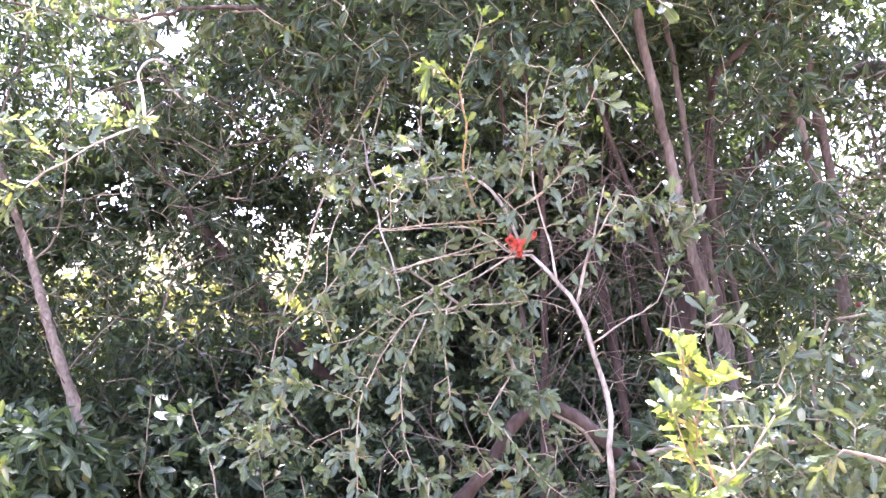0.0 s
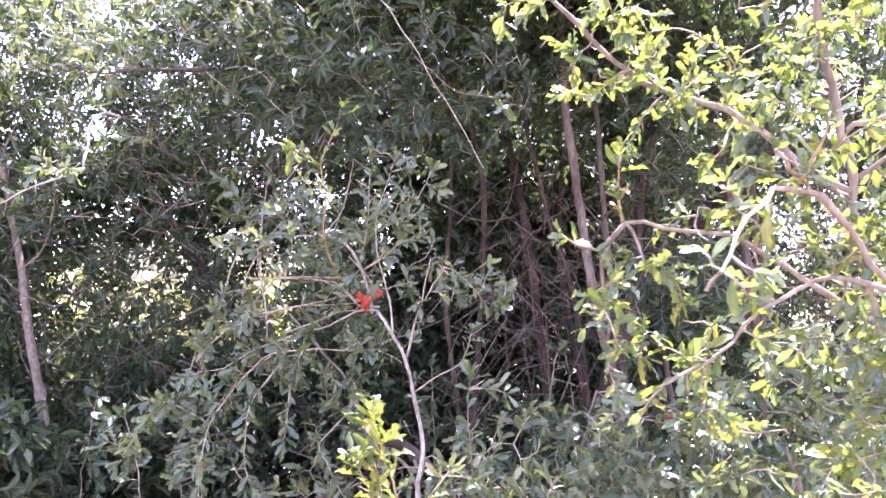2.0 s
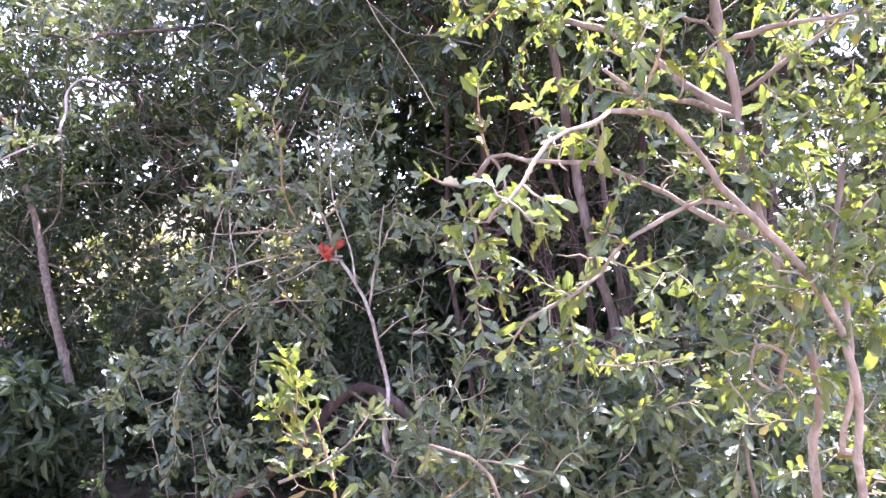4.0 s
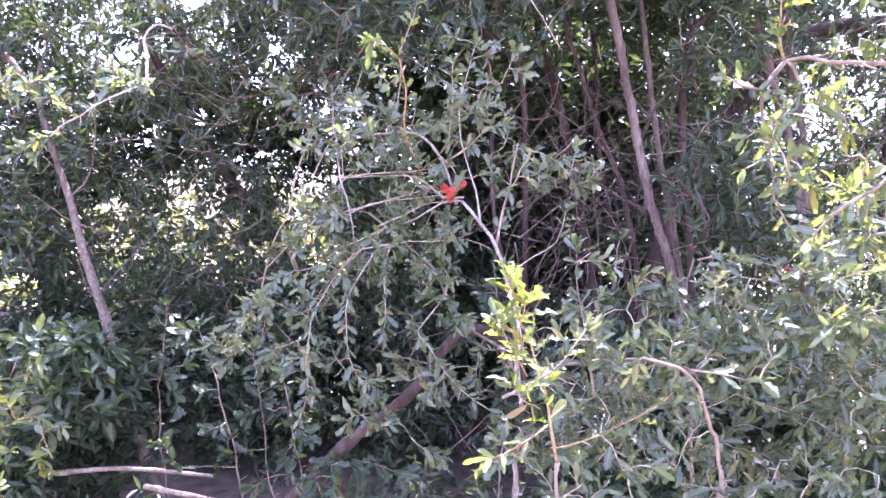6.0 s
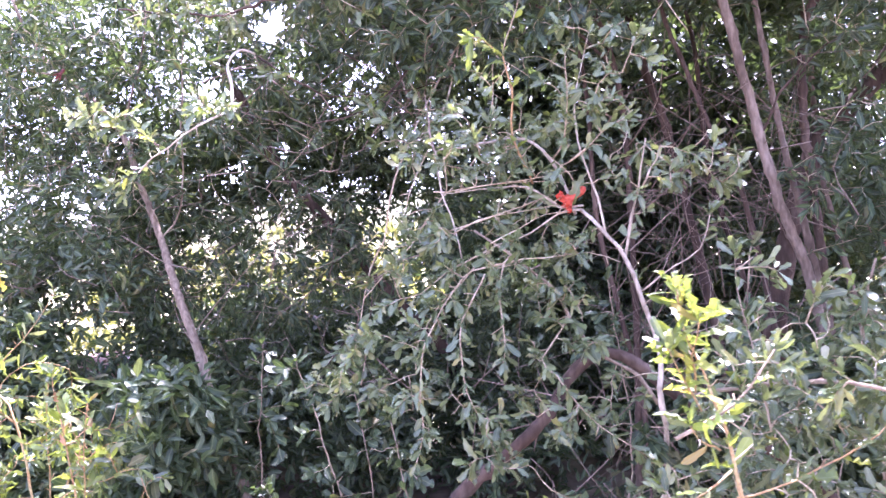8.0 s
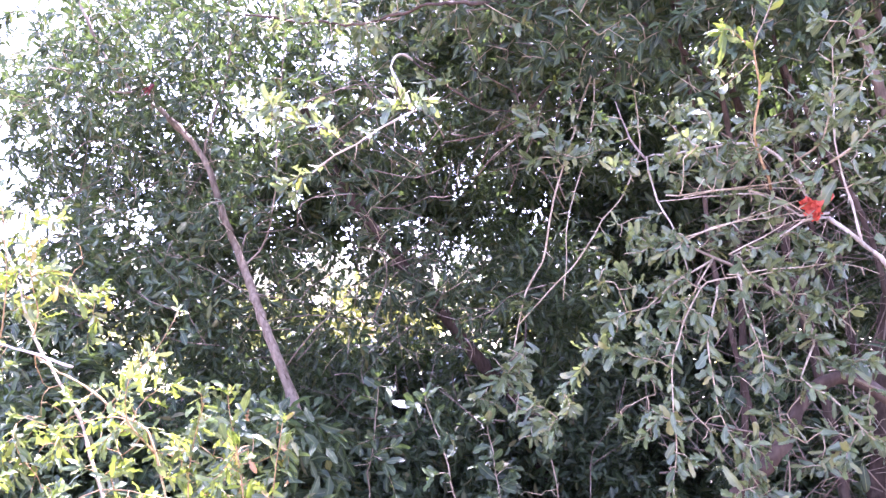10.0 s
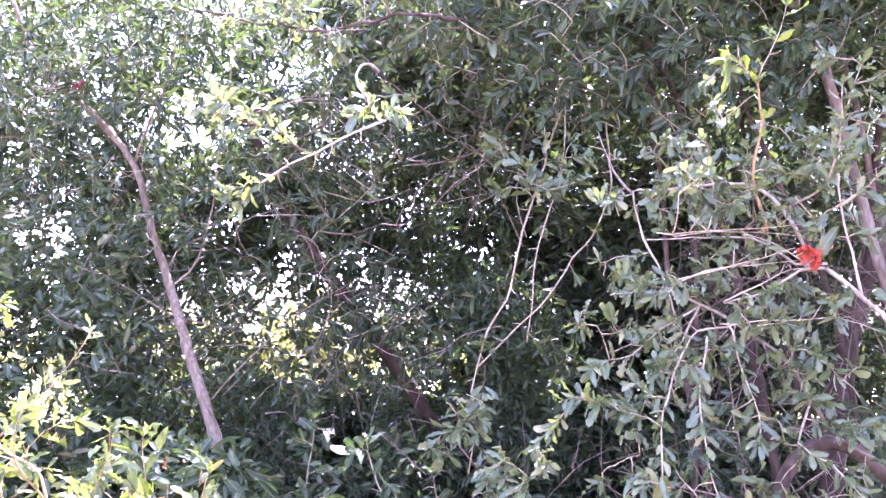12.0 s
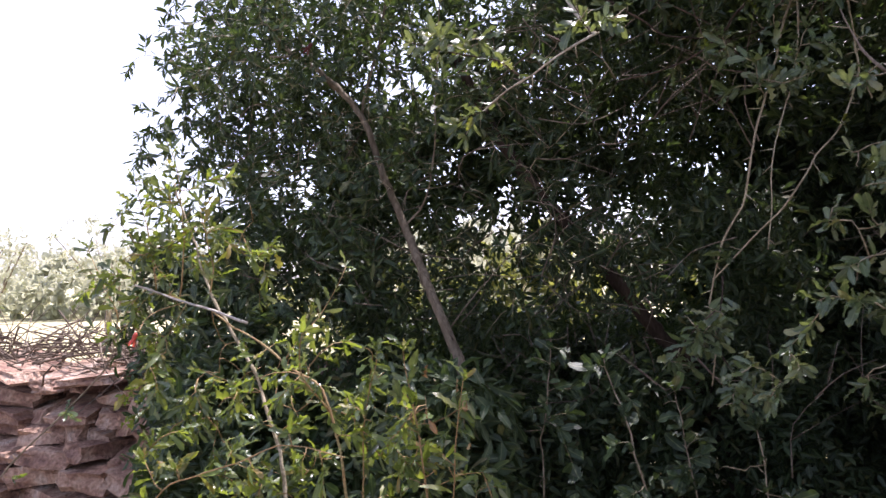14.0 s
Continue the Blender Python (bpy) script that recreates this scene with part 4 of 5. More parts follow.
tree.grow(np.vstack([cloud(90, (-2.1, 2.8, 2.4), (0.4, 0.15, 0.35)), cloud(560, (-2.3, 3.2, 2.4), (0.75, 0.5, 0.8)), cloud(260, (-1.6, 3.1, 2.7), (0.7, 0.5, 0.6)), cloud(240, (-2.2, 3.2, 1.55), (0.75, 0.4, 0.55)), cloud(150, (-1.3, 3.1, 2.0), (0.5, 0.4, 0.45)), cloud(90, (-1.7, 3.3, 1.3), (0.7, 0.4, 0.4)), cloud(40, (-1.1, 3.2, 1.6), (0.4, 0.3, 0.3)), cloud(110, (-2.95, 3.2, 2.1), (0.3, 0.3, 0.6)), cloud(60, (-1.75, 2.85, 1.8), (0.25, 0.1, 0.3)), cloud(60, (-0.85, 3.35, 1.35), (0.3, 0.12, 0.3))]), every=0.022)
flower(tree.ob, (-1.99, 2.78, 2.285), (-0.2, -0.6, -0.7), 0.06, False)
tree.finish((-1.8, 2.2, 1.8), 300, (SMALL_V, SMALL_F), LEAF_YOUNG, True)

overhang = Plant("tree", (0.35, 3.3, 0.0), "leafy tree with bare hanging twigs and a pale crooked branch", "tree", LEAF, BARK_DARK, TWIG, "thicket trees")
overhang.limb([(0.45, 3.4, 0), (0.46, 3.3, 1.2), (0.4, 3.2, 2.2), (0.1, 2.9, 2.6), (-0.5, 2.6, 2.75)], 0.017, 0.01, "trunk", 10)
overhang.limb([(0.4, 3.2, 2.2), (0.15, 2.92, 2.36), (-0.12, 2.65, 2.42), (-0.35, 2.58, 2.42), (-0.6, 2.45, 2.44)], 0.011, 0.005)
overhang.limb([(0.15, 2.92, 2.36), (-0.3, 2.75, 2.1), (-0.55, 2.3, 1.97), (-0.665, 2.15, 1.992), (-0.75, 2.12, 2.05), (-0.797, 2.1, 2.09)], 0.0016, 0.0036, bark=BARK_DARK)
overhang.limb([(-0.797, 2.1, 2.09), (-0.815, 2.06, 2.096), (-0.838, 2.04, 2.085), (-0.845, 2.0, 2.04), (-0.81, 1.947, 1.965), (-0.785, 1.89, 1.92), (-0.765, 1.86, 1.88)], 0.0048, 0.0062, rough=0.16, spurs=0.12, wavy=0.25, bark=BARK_PALE, label="pale bare crooked branch")
overhang.limb([(-0.35, 2.58, 2.42), (-0.71, 2.10, 2.26), (-0.84, 2.20, 2.28), (-1.03, 2.30, 2.30), (-1.4, 2.3, 2.35)], 0.01, 0.004)
overhang.leaf_len = (0.028, 0.05)
overhang.shoot([(-0.765, 1.86, 1.88), (-0.74, 1.72, 1.83), (-0.781, 1.66, 1.795), (-0.879, 1.69, 1.749), (-1.018, 1.75, 1.685), (-1.05, 1.75, 1.645)], 0.005, 0.002, every=0.05, young=0.05, start=0.3, bark=BARK_PALE)
overhang.shoot([(-0.91, 1.70, 1.755), (-0.96, 1.69, 1.79), (-1.029, 1.677, 1.808), (-1.146, 1.66, 1.847)], 0.003, 0.0013, every=0.012, young=0.04, start=0.1)
overhang.shoot([(-0.74, 1.72, 1.83), (-0.72, 1.7, 1.85), (-0.69, 1.69, 1.84)], 0.002, 0.001, every=0.012, young=0.05)
overhang.shoot([(-0.75, 1.72, 1.83), (-0.77, 1.68, 1.86), (-0.78, 1.66, 1.88)], 0.002, 0.001, every=0.014, young=0.05)
overhang.shoot([(-1.0, 1.75, 1.695), (-1.04, 1.73, 1.68), (-1.07, 1.72, 1.66)], 0.002, 0.001, every=0.014, young=0.05)
overhang.leaf_len = (0.034, 0.06)
overhang.limb([(-0.12, 2.65, 2.42), (-0.2, 2.6, 2.2), (-0.33, 2.3, 1.84), (-0.388, 2.2, 1.638), (-0.434, 2.2, 1.471), (-0.502, 2.2, 1.283), (-0.508, 2.2, 1.115), (-0.52, 2.18, 1.0)], 0.0055, 0.003, bark=TWIG, leafy=0.1, spurs=0.5)
overhang.limb([(-0.12, 2.65, 2.42), (-0.08, 2.55, 2.1), (-0.1, 2.4, 1.8), (-0.27, 2.2, 1.552), (-0.34, 2.2, 1.45), (-0.41, 2.2, 1.378), (-0.50, 2.2, 1.285)], 0.004, 0.003, bark=TWIG, leafy=0.1, spurs=0.5)
overhang.limb([(-0.2, 2.6, 2.2), (-0.25, 2.4, 1.9), (-0.335, 2.22, 1.62), (-0.352, 2.2, 1.48), (-0.366, 2.2, 1.355)], 0.004, 0.002, bark=TWIG, leafy=0.1, spurs=0.5)
overhang.limb([(-0.12, 2.65, 2.42), (-0.42, 2.5, 2.05), (-0.575, 2.5, 1.95), (-0.76, 2.55, 1.93)], 0.007, 0.003, bark=BARK_DARK)
overhang.limb([(-0.35, 2.58, 2.42), (-0.765, 2.4, 2.355), (-1.015, 2.4, 2.336)], 0.007, 0.003, bark=BARK)
overhang.limb([(-0.12, 2.65, 2.42), (-0.05, 2.2, 2.62), (0.12, 1.78, 2.42), (0.24, 1.66, 2.255), (0.31, 1.65, 2.152), (0.386, 1.65, 2.042), (0.462, 1.65, 1.931)], 0.0026, 0.0016, bark=TWIG, leafy=0, spurs=0.1, node=False, label="bare straight hanging twig")
overhang.limb([(0.24, 1.75, 2.25), (0.371, 1.66, 2.135), (0.46, 1.65, 2.12), (0.581, 1.65, 2.091)], 0.002, 0.0012, bark=BARK_BROWN, leafy=0.5, node=False)
overhang.shoot([(-0.48, 2.22, 1.29), (-0.50, 2.18, 1.12), (-0.48, 2.14, 1.06), (-0.42, 2.10, 0.99)], 0.003, 0.0015, every=0.02)
overhang.grow(np.vstack([cloud(9, (-1.05, 1.68, 1.84), (0.14, 0.05, 0.04)), cloud(5, (-0.75, 1.7, 1.85), (0.07, 0.04, 0.04))]), every=0.026, young=0.05)
overhang.shoot([(-0.505, 2.16, 1.2), (-0.57, 2.14, 1.14), (-0.62, 2.13, 1.07)], 0.003, 0.0014, every=0.016, start=0.1)
overhang.grow(np.vstack([cloud(20, (-0.54, 2.13, 1.13), (0.1, 0.05, 0.1)), cloud(12, (-0.47, 2.1, 0.99), (0.1, 0.04, 0.04)), cloud(20, (-0.34, 2.2, 1.85), (0.16, 0.12, 0.16)), 
                         cloud(60, (-0.6, 2.3, 2.4), (0.6, 0.3, 0.22)), cloud(40, (-1.0, 2.2, 2.35), (0.4, 0.25, 0.2))]), every=0.02)
overhang.finish((-0.6, 1.4, 1.6))

leaning = Plant("tree", (-0.3, 1.7, 0.0), "old brown tree trunk bent over in an arch", "tree", LEAF_THICKET_SHADE, BARK_DARK, TWIG, "thicket trees")
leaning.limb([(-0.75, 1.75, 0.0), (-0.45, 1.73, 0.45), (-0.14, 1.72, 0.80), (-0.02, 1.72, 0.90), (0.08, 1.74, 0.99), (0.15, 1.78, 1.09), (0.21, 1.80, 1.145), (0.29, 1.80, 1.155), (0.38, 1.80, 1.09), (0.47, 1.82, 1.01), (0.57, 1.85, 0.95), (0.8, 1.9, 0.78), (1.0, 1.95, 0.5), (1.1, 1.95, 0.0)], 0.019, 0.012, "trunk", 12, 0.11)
leaning.grow(np.vstack([cloud(40, (0.95, 2.2, 1.0), (0.4, 0.25, 0.25)), cloud(16, (-0.1, 1.62, 0.72), (0.2, 0.06, 0.1)), cloud(14, (0.45, 1.7, 0.98), (0.2, 0.08, 0.12))]), every=0.022)
leaning.finish((0.6, 1.5, 1.1), 200)

stems = Plant("tree", (1.0, 2.8, 0.0), "many-stemmed brown tree inside the dark thicket", "tree", LEAF_THICKET_SHADE, BARK_DARK, TWIG, "thicket trees", leaf_len=(0.045, 0.07), slim=0.16)
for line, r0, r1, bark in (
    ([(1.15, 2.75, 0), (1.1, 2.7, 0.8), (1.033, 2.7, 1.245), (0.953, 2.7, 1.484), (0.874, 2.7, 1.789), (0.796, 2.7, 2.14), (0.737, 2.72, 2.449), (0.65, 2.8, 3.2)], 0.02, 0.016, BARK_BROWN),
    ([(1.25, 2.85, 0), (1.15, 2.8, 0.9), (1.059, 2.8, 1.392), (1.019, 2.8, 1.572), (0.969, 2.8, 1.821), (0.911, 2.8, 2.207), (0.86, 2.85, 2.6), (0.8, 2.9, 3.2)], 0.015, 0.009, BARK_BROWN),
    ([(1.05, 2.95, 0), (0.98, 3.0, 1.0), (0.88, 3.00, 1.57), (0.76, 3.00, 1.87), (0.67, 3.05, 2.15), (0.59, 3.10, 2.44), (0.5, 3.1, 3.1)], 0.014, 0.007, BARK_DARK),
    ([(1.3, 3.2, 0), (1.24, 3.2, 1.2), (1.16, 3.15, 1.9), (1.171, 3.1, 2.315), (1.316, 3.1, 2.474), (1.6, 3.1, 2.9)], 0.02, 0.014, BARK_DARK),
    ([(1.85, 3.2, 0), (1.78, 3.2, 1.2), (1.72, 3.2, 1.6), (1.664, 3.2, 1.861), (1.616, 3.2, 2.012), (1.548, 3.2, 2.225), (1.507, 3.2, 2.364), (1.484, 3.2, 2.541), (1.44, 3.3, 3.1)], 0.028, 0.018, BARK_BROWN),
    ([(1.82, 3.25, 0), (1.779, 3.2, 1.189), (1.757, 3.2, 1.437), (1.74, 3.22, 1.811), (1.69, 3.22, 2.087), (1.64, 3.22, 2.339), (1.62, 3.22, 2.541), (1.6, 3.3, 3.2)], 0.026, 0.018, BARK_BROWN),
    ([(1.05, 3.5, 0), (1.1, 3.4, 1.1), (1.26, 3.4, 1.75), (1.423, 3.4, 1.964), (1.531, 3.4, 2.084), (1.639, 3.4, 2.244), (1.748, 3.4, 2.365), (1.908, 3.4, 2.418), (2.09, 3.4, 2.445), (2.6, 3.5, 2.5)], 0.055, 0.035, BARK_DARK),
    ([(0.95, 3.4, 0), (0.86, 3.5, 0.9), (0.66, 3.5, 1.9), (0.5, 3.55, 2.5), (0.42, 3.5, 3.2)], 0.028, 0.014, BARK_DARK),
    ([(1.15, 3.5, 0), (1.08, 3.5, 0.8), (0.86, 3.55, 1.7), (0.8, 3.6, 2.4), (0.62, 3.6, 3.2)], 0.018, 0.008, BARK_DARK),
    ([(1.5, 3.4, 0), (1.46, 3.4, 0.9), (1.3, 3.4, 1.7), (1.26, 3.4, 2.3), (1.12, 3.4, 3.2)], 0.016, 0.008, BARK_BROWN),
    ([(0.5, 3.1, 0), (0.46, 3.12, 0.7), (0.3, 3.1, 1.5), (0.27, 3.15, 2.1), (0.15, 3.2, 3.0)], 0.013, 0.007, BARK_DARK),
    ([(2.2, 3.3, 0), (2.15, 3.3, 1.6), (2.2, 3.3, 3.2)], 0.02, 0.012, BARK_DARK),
):
    stems.limb(line, r0, r1, "trunk", 10, 0.09, bark=bark)
for line in ([(1.6, 3.3, 2.3), (1.85, 3.2, 2.2), (2.1, 3.1, 2.25)], [(1.74, 3.3, 2.0), (1.95, 3.3, 1.9), (2.2, 3.2, 1.95)], [(1.68, 3.2, 1.84), (1.85, 3.1, 1.65), (2.05, 3.0, 1.6)], [(0.87, 2.7, 1.79), (0.98, 2.6, 2.0), (1.1, 2.5, 2.1)]):
    stems.limb(line, 0.007, 0.003)
stems.grow(np.vstack([cloud(300, (0.6, 2.7, 2.7), (1.0, 0.5, 0.45)), cloud(160, (1.6, 2.8, 2.8), (0.7, 0.5, 0.5)), cloud(60, (0.8, 2.5, 0.9), (0.5, 0.25, 0.3)), cloud(150, (1.8, 2.8, 1.2), (0.5, 0.4, 0.5)),
                      cloud(150, (1.2, 2.55, 1.62), (0.24, 0.15, 0.28)), cloud(90, (1.2, 2.6, 2.2), (0.3, 0.2, 0.25)), cloud(150, (2.2, 3.0, 2.0), (0.45, 0.3, 0.5)), cloud(200, (0.0, 2.25, 2.3), (0.6, 0.3, 0.35)), cloud(90, (-0.5, 2.4, 2.35), (0.5, 0.25, 0.25))]), every=0.024)
stems.finish((0.8, 1.6, 2.0), 300, (SMALL_V, SMALL_F), pockets=True)


def foliage_mass(name, label, category, blobs, mat, length=(0.045, 0.075), slim=0.17, gaps=-0.06):
    """Leaves past counting: sprays of leaves in loose clumps."""
    rows = []
    for n, centre, radii in blobs:
        for c in cloud(int(n * 1.6), centre, radii, 0.4):
            if noise.noise(c * 2.3) + 0.6 * noise.noise(c * 6) < gaps:
                continue
            axis = rng.normal(0, 1, 3) + np.array([0, -0.3, 0.2])
            axis /= np.linalg.norm(axis)
            for k in range(11):
                p = c + axis * rng.uniform(-0.1, 0.1) + rng.normal(0, 0.012, 3)
                d = axis * 0.6 + rng.normal(0, 0.6, 3) + np.array([0, 0, -0.15])
                up = np.array([0, -0.3, 0.6]) + rng.normal(0, 0.5, 3)
                L = rng.uniform(*length)
                rows.append((*p, *d, *up, L, L * slim * rng.uniform(0.8, 1.25)))
    rows = [r for r, k in zip(rows, in_the_open(rows)) if k and r[2] > 0.03]
    ob = new(name, leaf_mesh(name, rows, SMALL_V, SMALL_F))
    ob.data.materials.append(mat)
    return tagged(ob, label, category, kind="stuff")


foliage_mass("thicket", "dense green leaves of a tall thicket, darkened for shade", "foliage", [
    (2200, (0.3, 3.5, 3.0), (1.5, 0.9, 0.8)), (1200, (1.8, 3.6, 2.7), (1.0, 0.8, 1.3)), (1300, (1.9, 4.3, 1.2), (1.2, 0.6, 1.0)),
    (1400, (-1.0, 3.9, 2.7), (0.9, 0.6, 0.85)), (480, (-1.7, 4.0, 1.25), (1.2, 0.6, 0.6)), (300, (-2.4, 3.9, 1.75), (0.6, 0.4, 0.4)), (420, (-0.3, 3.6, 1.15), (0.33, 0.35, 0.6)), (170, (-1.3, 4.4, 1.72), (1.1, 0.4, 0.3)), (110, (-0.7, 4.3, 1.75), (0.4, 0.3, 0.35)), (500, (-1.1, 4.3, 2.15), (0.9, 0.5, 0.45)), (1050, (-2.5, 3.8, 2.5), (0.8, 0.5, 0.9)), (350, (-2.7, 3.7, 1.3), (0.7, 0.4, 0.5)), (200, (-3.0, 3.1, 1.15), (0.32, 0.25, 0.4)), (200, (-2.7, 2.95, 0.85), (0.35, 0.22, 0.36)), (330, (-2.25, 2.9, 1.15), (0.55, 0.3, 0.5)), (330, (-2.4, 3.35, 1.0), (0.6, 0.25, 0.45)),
    # The blob of 420 is out of view, added to shade the low shrub.
    (1100, (0.3, 2.7, 3.0), (1.3, 0.5, 0.5)), (420, (1.65, 1.95, 2.85), (0.65, 0.4, 0.25)), (330, (2.6, 3.2, 1.9), (0.6, 0.6, 1.3)), (260, (2.9, 4.0, 2.4), (0.8, 0.5, 0.9)), (600, (2.7, 5.0, 1.9), (1.2, 0.7, 1.6)), (900, (-1.2, 5.1, 3.0), (1.2, 0.6, 0.9)), (420, (-1.9, 5.2, 0.7), (1.4, 0.5, 0.5))], LEAF_THICKET_SHADE)
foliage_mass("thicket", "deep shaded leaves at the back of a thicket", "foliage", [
    (2600, (0.7, 5.4, 1.5), (1.8, 0.6, 1.4)), (2600, (0.6, 5.6, 3.3), (2.2, 0.8, 1.3)), (900, (0.1, 5.2, 1.1), (0.5, 0.5, 1.0)), (260, (-1.9, 4.3, 2.05), (0.7, 0.4, 0.4)), (900, (-1.3, 4.6, 0.5), (1.6, 0.35, 0.6)), (420, (0.9, 4.4, 2.2), (1.0, 0.4, 0.6))], LEAF_THICKET_SHADE, (0.06, 0.1), 0.2, -0.5)
# Boughs above the view, added only to cast shade on the shrubs.
foliage_mass("thicket", "unseen leafy boughs added to shade the shrubs", "foliage", [
    (200, (1.2, 2.0, 2.85), (0.6, 0.4, 0.2)), (110, (0.38, 2.1, 2.88), (0.36, 0.3, 0.16))], LEAF_THICKET_SHADE)
foliage_mass("undergrowth", "green undergrowth below the thicket, darkened for shade", "undergrowth", [
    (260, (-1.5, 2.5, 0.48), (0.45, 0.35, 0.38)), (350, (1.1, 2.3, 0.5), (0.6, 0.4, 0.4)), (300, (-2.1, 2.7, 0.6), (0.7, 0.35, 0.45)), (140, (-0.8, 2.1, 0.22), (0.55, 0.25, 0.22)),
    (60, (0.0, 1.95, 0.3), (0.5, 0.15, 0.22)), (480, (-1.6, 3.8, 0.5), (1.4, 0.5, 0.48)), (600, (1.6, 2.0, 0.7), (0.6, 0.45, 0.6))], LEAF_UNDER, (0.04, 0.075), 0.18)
# Growth in the hollow takes the darker leaf colour, as painted shade.
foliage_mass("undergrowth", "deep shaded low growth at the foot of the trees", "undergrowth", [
    (500, (-0.3, 3.8, 0.4), (1.4, 0.5, 0.45)), (160, (0.0, 2.9, 0.25), (0.8, 0.4, 0.3)), (130, (0.0, 2.9, 0.45), (0.8, 0.3, 0.4)), (760, (-0.3, 3.95, 0.6), (1.4, 0.4, 0.6)), (500, (0.9, 3.75, 0.55), (0.6, 0.3, 0.5)), (260, (0.5, 2.5, 0.12), (0.8, 0.5, 0.12)), (120, (-0.4, 2.4, 0.15), (0.5, 0.3, 0.15)), (600, (0.9, 4.5, 0.45), (1.3, 0.4, 0.45)), (700, (0.25, 4.8, 0.35), (0.8, 0.35, 0.4))], LEAF_THICKET_SHADE, (0.045, 0.08), 0.18)
foliage_mass("hedge", "sunlit yellow-green hedge beyond the thicket", "hedge", [(160, (-4.5, 8.5, 0.4), (3.0, 0.9, 0.6)), (160, (0.5, 8.5, 0.4), (3.5, 0.9, 0.6)), (300, (4.5, 8.0, 0.8), (2.0, 0.8, 0.9)), (760, (-2.2, 6.6, 0.65), (2.8, 0.6, 1.05))], LEAF_HEDGE, (0.09, 0.15), 0.22)
foliage_mass("far_woods", "pale hazy line of trees beyond the field", "woods", [(420, (-22, 24, 1.0), (7, 2, 1.6)), (420, (-36, 26, 1.2), (8, 2, 2.0)), (500, (-8, 26, 1.3), (8, 2, 2.0))], LEAF_FAR_HAZE, (0.3, 0.5), 0.3)
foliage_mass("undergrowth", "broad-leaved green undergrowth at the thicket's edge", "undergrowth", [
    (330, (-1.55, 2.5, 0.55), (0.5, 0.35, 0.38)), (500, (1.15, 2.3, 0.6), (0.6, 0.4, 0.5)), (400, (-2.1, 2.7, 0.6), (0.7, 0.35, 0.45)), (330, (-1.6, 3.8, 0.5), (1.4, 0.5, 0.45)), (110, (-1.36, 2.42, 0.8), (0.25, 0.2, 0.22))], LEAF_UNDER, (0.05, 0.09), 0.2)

# bare twigs between the trunks
def twig_tangle(areas):
    """Bare bent twigs, each with a few side twigs."""
    pieces = []
    for n, centre, radii, size in areas:
        for c in cloud(n, centre, radii, 0.4):
            d = rng.normal(0, 1, 3) * np.array([0.8, 0.5, 0.6]) + np.array([0, 0, 0.35])
            d *= rng.uniform(*size) / np.linalg.norm(d)
            bend = rng.normal(0, 0.2, 3) * np.linalg.norm(d)
            line = spline([c - d, c + bend, c + d + rng.normal(0, 0.1, 3) * np.linalg.norm(d)], 0.06)
            r = rng.uniform(0.0014, 0.0035)
            own = [tube(line, r, 0.0008, 4, 0.08)]
            for k in range(int(rng.integers(1, 4))):
                at = line[int(rng.integers(1, len(line)))]
                e = d / np.linalg.norm(d) * 0.6 + rng.normal(0, 0.6, 3)
                own.append(tube(spline([at, at + e * 0.08, at + e * rng.uniform(0.1, 0.2) + rng.normal(0, 0.015, 3)], 0.04), r * 0.55, 0.0006, 4))
            pieces.append((np.vstack([v for v, f in own]), own))
    return [p for p in pieces if p[0][:, 2].min() > 0.0]


tangle = thing("bare_twigs", (0.4, 2.8, 0.0), "thin bare brown twigs between the trunks of the thicket", "twigs")
for v, own in twig_tangle([
        (26, (-1.0, 2.85, 1.35), (0.6, 0.3, 0.6), (0.06, 0.17)), (10, (-0.35, 2.75, 0.8), (0.6, 0.25, 0.45), (0.08, 0.2)), (22, (-1.9, 2.9, 1.6), (0.6, 0.3, 0.7), (0.06, 0.17)), (70, (0.7, 3.2, 1.5), (0.55, 0.4, 0.75), (0.15, 0.45)),
        (34, (1.1, 2.7, 1.6), (0.6, 0.35, 0.7), (0.12, 0.35)), (50, (2.0, 3.0, 1.9), (0.5, 0.3, 0.6), (0.12, 0.4)), (36, (-0.6, 2.8, 2.1), (0.7, 0.25, 0.4), (0.07, 0.18)), (20, (0.3, 2.1, 0.85), (0.4, 0.15, 0.25), (0.08, 0.2))]):
    part("twig", joined("twig", own), BARK_BROWN, tangle)

# ---- meadow beyond ----
def far_tree(place, height, spread, n):
    x, y = place
    t = Plant("tree", (x, y, 0), "small sunlit tree in the open field, leaves paled for haze", "tree", LEAF_FAR_HAZE, BARK, TWIG, "field trees", leaf_len=(0.1, 0.16), slim=0.2)
    fork = height * 0.35
    t.limb([(x, y, -0.05), (x + 0.05, y, fork * 0.5), (x, y, fork)], 0.07, 0.05, "trunk", 8)
    for k in range(5):
        w = k * 1.26 + rng.uniform(0, 0.6)
        t.limb([(x, y, fork * rng.uniform(0.6, 1)), (x + 0.3 * spread * math.cos(w), y + 0.3 * spread * math.sin(w), height * 0.6), (x + 0.6 * spread * math.cos(w), y + 0.6 * spread * math.sin(w), height * 0.85)], 0.035, 0.012)
    t.grow(cloud(n, (x, y, height * 0.68), (spread, spread, height * 0.34), 0.35), every=0.08)
    t.finish((0, 0, 0), 0, (SMALL_V, SMALL_F))


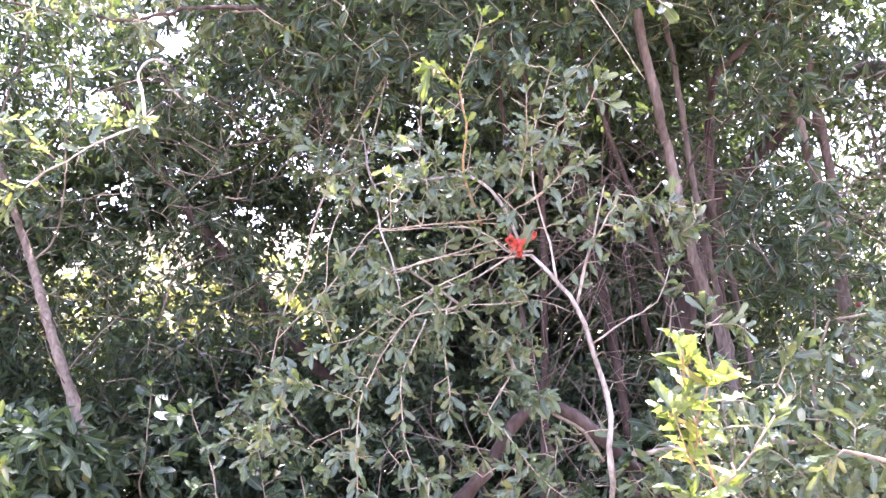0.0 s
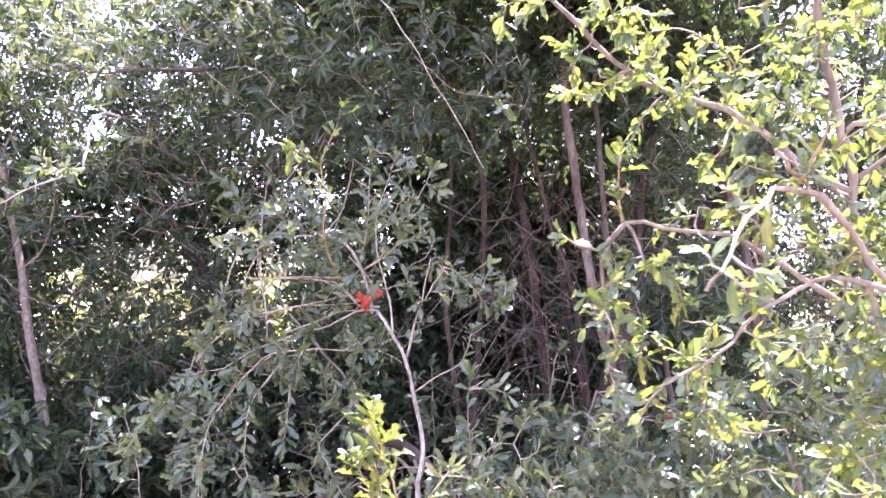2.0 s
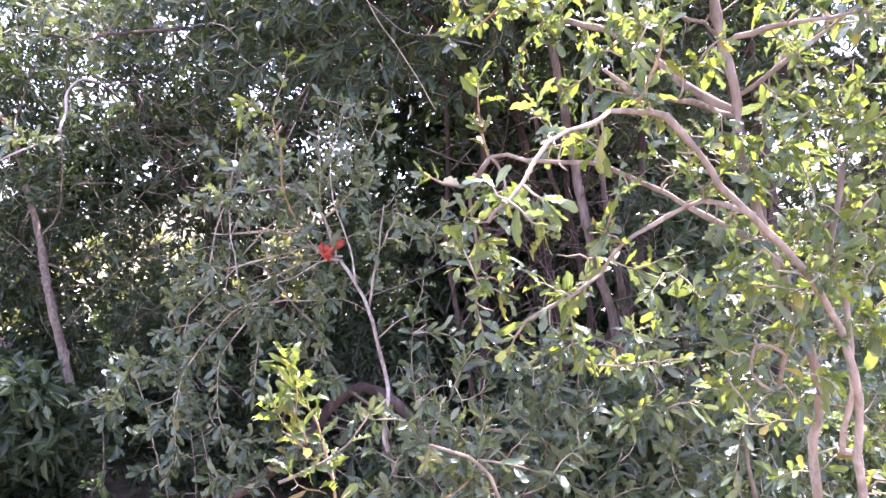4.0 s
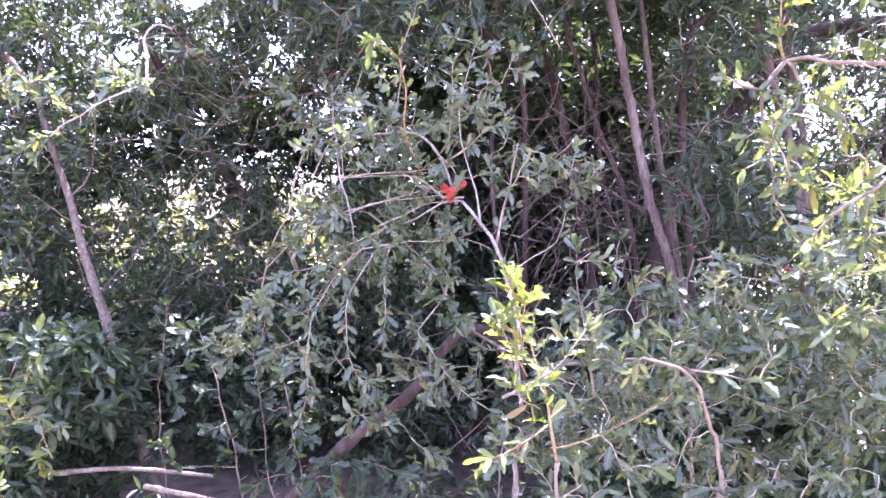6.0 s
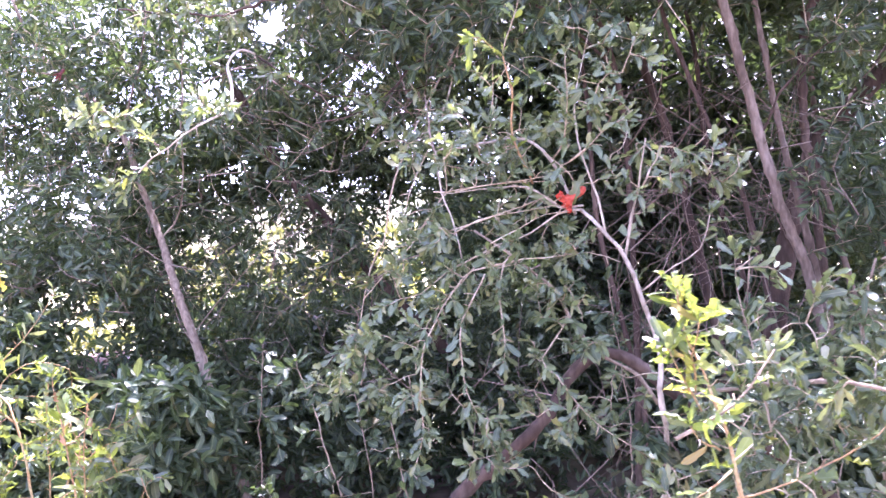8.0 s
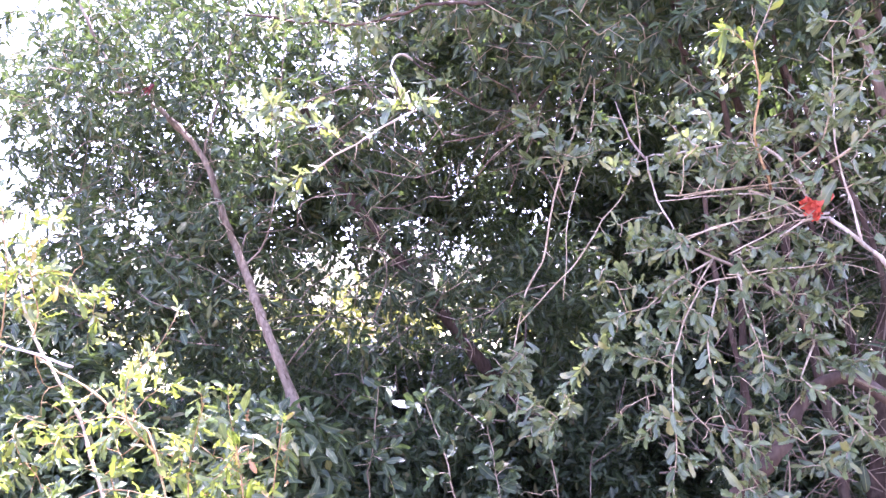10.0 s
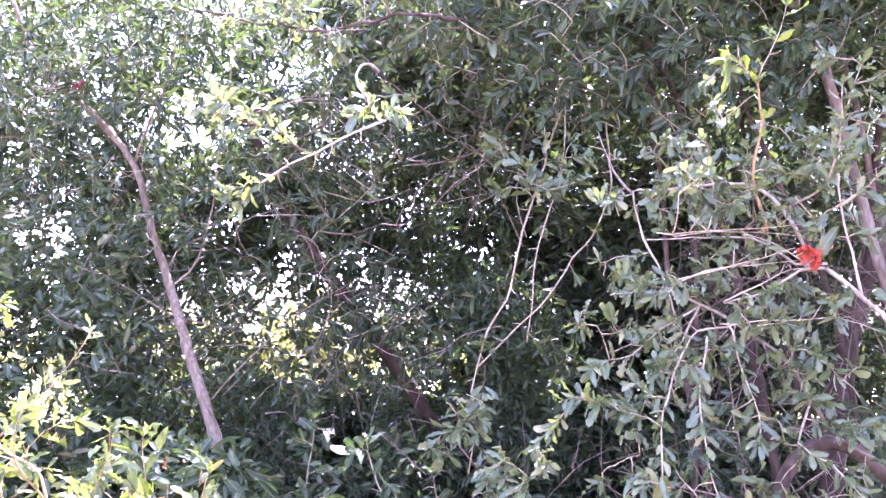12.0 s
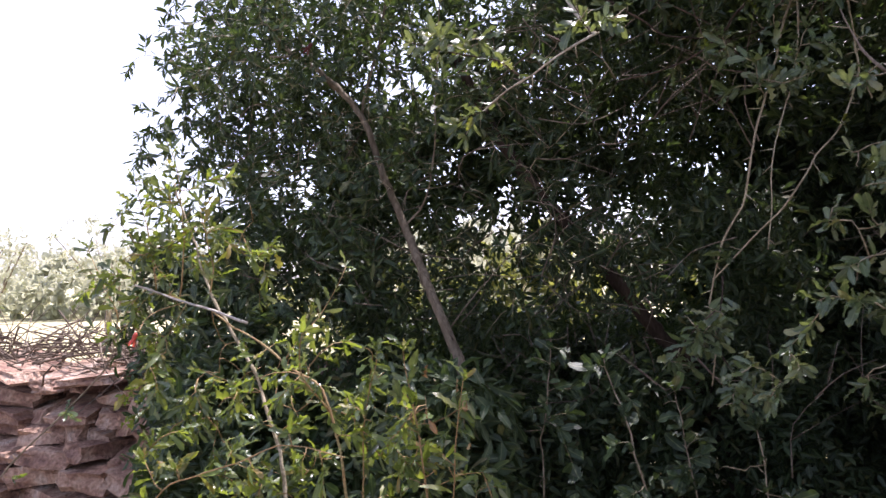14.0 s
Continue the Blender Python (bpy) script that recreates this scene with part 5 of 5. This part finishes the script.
for place, height, spread, n in (((-12.6, 10.2), 2.5, 1.3, 75), ((-10.0, 10.6), 2.1, 1.1, 60), ((-13.5, 14.0), 2.9, 1.8, 80), ((-7.0, 13.0), 2.6, 1.8, 170), ((-3.5, 14.0), 2.4, 1.9, 170), ((-0.5, 12.5), 2.3, 1.7, 150), ((3.5, 12.0), 2.6, 1.8, 150), ((6.5, 11.0), 3.0, 1.8, 150), ((-15.5, 12.0), 2.6, 1.6, 130)):
    far_tree(place, height, spread, n)

# ---- dry-stone wall with cut brush on it ----
def stone_mesh(seed):
    """A rough field stone: a block with split faces and knocked-off corners."""
    bm = bmesh.new()
    bmesh.ops.create_cube(bm, size=1)
    bmesh.ops.subdivide_edges(bm, edges=bm.edges[:], cuts=2, use_grid_fill=True)
    for v in bm.verts:
        r = v.co.copy()
        v.co = r.lerp(r.normalized() * 0.62, 0.14)
        v.co += Vector(noise.noise_vector(r * 1.5 + Vector((seed * 7.1, 0, 0)))) * 0.17 + Vector(noise.noise_vector(r * 4 + Vector((0, seed * 3.3, 0)))) * 0.07
    me = bpy.data.meshes.new("stone")
    bm.to_mesh(me)
    bm.free()
    me.materials.append(STONE)
    return me


stone_shapes = [stone_mesh(k) for k in range(10)]
wall = thing("dry_stone_wall", (-4.0, 3.5, 0.0), "low dry-stone wall of reddish-brown field stones", "stone wall", kind="structure")
z = 0.0
for course in range(8):
    h = (0.15, 0.11, 0.13, 0.1, 0.12, 0.09, 0.11, 0.08)[course]
    x = -7.2 + rng.uniform(0, 0.3)
    while x < -2.5:
        w = rng.uniform(0.16, 0.5)
        for row in range(2):
            tall = h * rng.uniform(0.6, 1.0)
            m = pose(x + w / 2, 3.22 + 0.05 * course + 0.3 * row + rng.normal(0, 0.05), z + h / 2 + rng.normal(0, 0.018), rng.normal(5, 6), rng.normal(0, 7), rng.normal(0, 13))
            part("stone", stone_shapes[int(rng.integers(10))], STONE, wall, m=m @ Matrix.Diagonal((w * rng.uniform(0.84, 0.98), rng.uniform(0.3, 0.44), tall, 1)))
        x += w * rng.uniform(0.88, 1.0)
    z += h * 0.94
brush = thing("brush_pile", (-4.2, 3.75, z), "pile of dry cut brown twigs lying on the stone wall", "brush pile")
pile = []
for k in range(420):
    c = np.array([rng.uniform(-6.4, -3.1), 3.75 + rng.normal(0, 0.18), z + 0.0 + abs(rng.normal(0, 0.08))])
    d = rng.normal(0, 1, 3) * np.array([1, 0.6, 0.28])
    d *= rng.uniform(0.12, 0.4) / np.linalg.norm(d)
    pile.append(tube(spline([c - d, c + rng.normal(0, 0.06, 3), c + d + rng.normal(0, 0.09, 3)], 0.08), rng.uniform(0.003, 0.009), 0.002, 5))
pile.sort(key=lambda p: p[0][:, 1].mean())
for v, f in pile[:200]:
    part("twig", mesh_of("twig", v, f), BARK_BROWN, brush)
part("twig", joined("twig", pile[200:]), BARK_BROWN, brush, kind="stuff")

# ---- fallen wood and thin saplings under the trees ----
for line, r in (([(-1.6, 2.35, 0.42), (-1.1, 2.3, 0.5), (-0.75, 2.35, 0.47)], 0.012), ([(-0.9, 2.1, 0.52), (-0.5, 2.15, 0.44), (-0.1, 2.2, 0.42)], 0.01), ([(-1.9, 2.3, 0.3), (-1.2, 2.2, 0.38), (-0.6, 2.1, 0.25)], 0.014)):
    fallen = thing("fallen_branch", line[1], "bare grey fallen branch lying in the undergrowth", "branch", "fallen branches")
    v, f = tube(spline(line), r, r * 0.6, 8, 0.1, True)
    part("wood", mesh_of("wood", v, f), BARK, fallen)
for line, r in (([(-0.62, 2.45, 0), (-0.7, 2.4, 0.6), (-0.82, 2.38, 1.05)], 0.007), ([(-0.5, 2.4, 0), (-0.55, 2.4, 0.5), (-0.62, 2.42, 0.95)], 0.005), ([(-0.3, 2.2, 0), (-0.36, 2.2, 0.5), (-0.42, 2.15, 0.9)], 0.005),
                ([(-1.0, 2.6, 0), (-1.05, 2.55, 0.6), (-1.0, 2.5, 1.1)], 0.006), ([(0.3, 2.5, 0), (0.36, 2.5, 0.7), (0.3, 2.5, 1.3)], 0.006), ([(0.75, 2.4, 0), (0.7, 2.4, 0.8), (0.76, 2.4, 1.4)], 0.007)):
    sapling = Plant("sapling", line[0], "thin brown sapling with few leaves in the shade", "sapling", LEAF_THICKET_SHADE, BARK, TWIG, "saplings", leaf_len=(0.04, 0.075), slim=0.2)
    sapling.shoot(line, r, r * 0.4, every=0.05, start=0.2)
    top = np.array(line[-1])
    sapling.grow(cloud(9, top - np.array([0, 0, 0.3]), (0.16, 0.12, 0.3)), every=0.03)
    sapling.finish(tuple(top), 80)
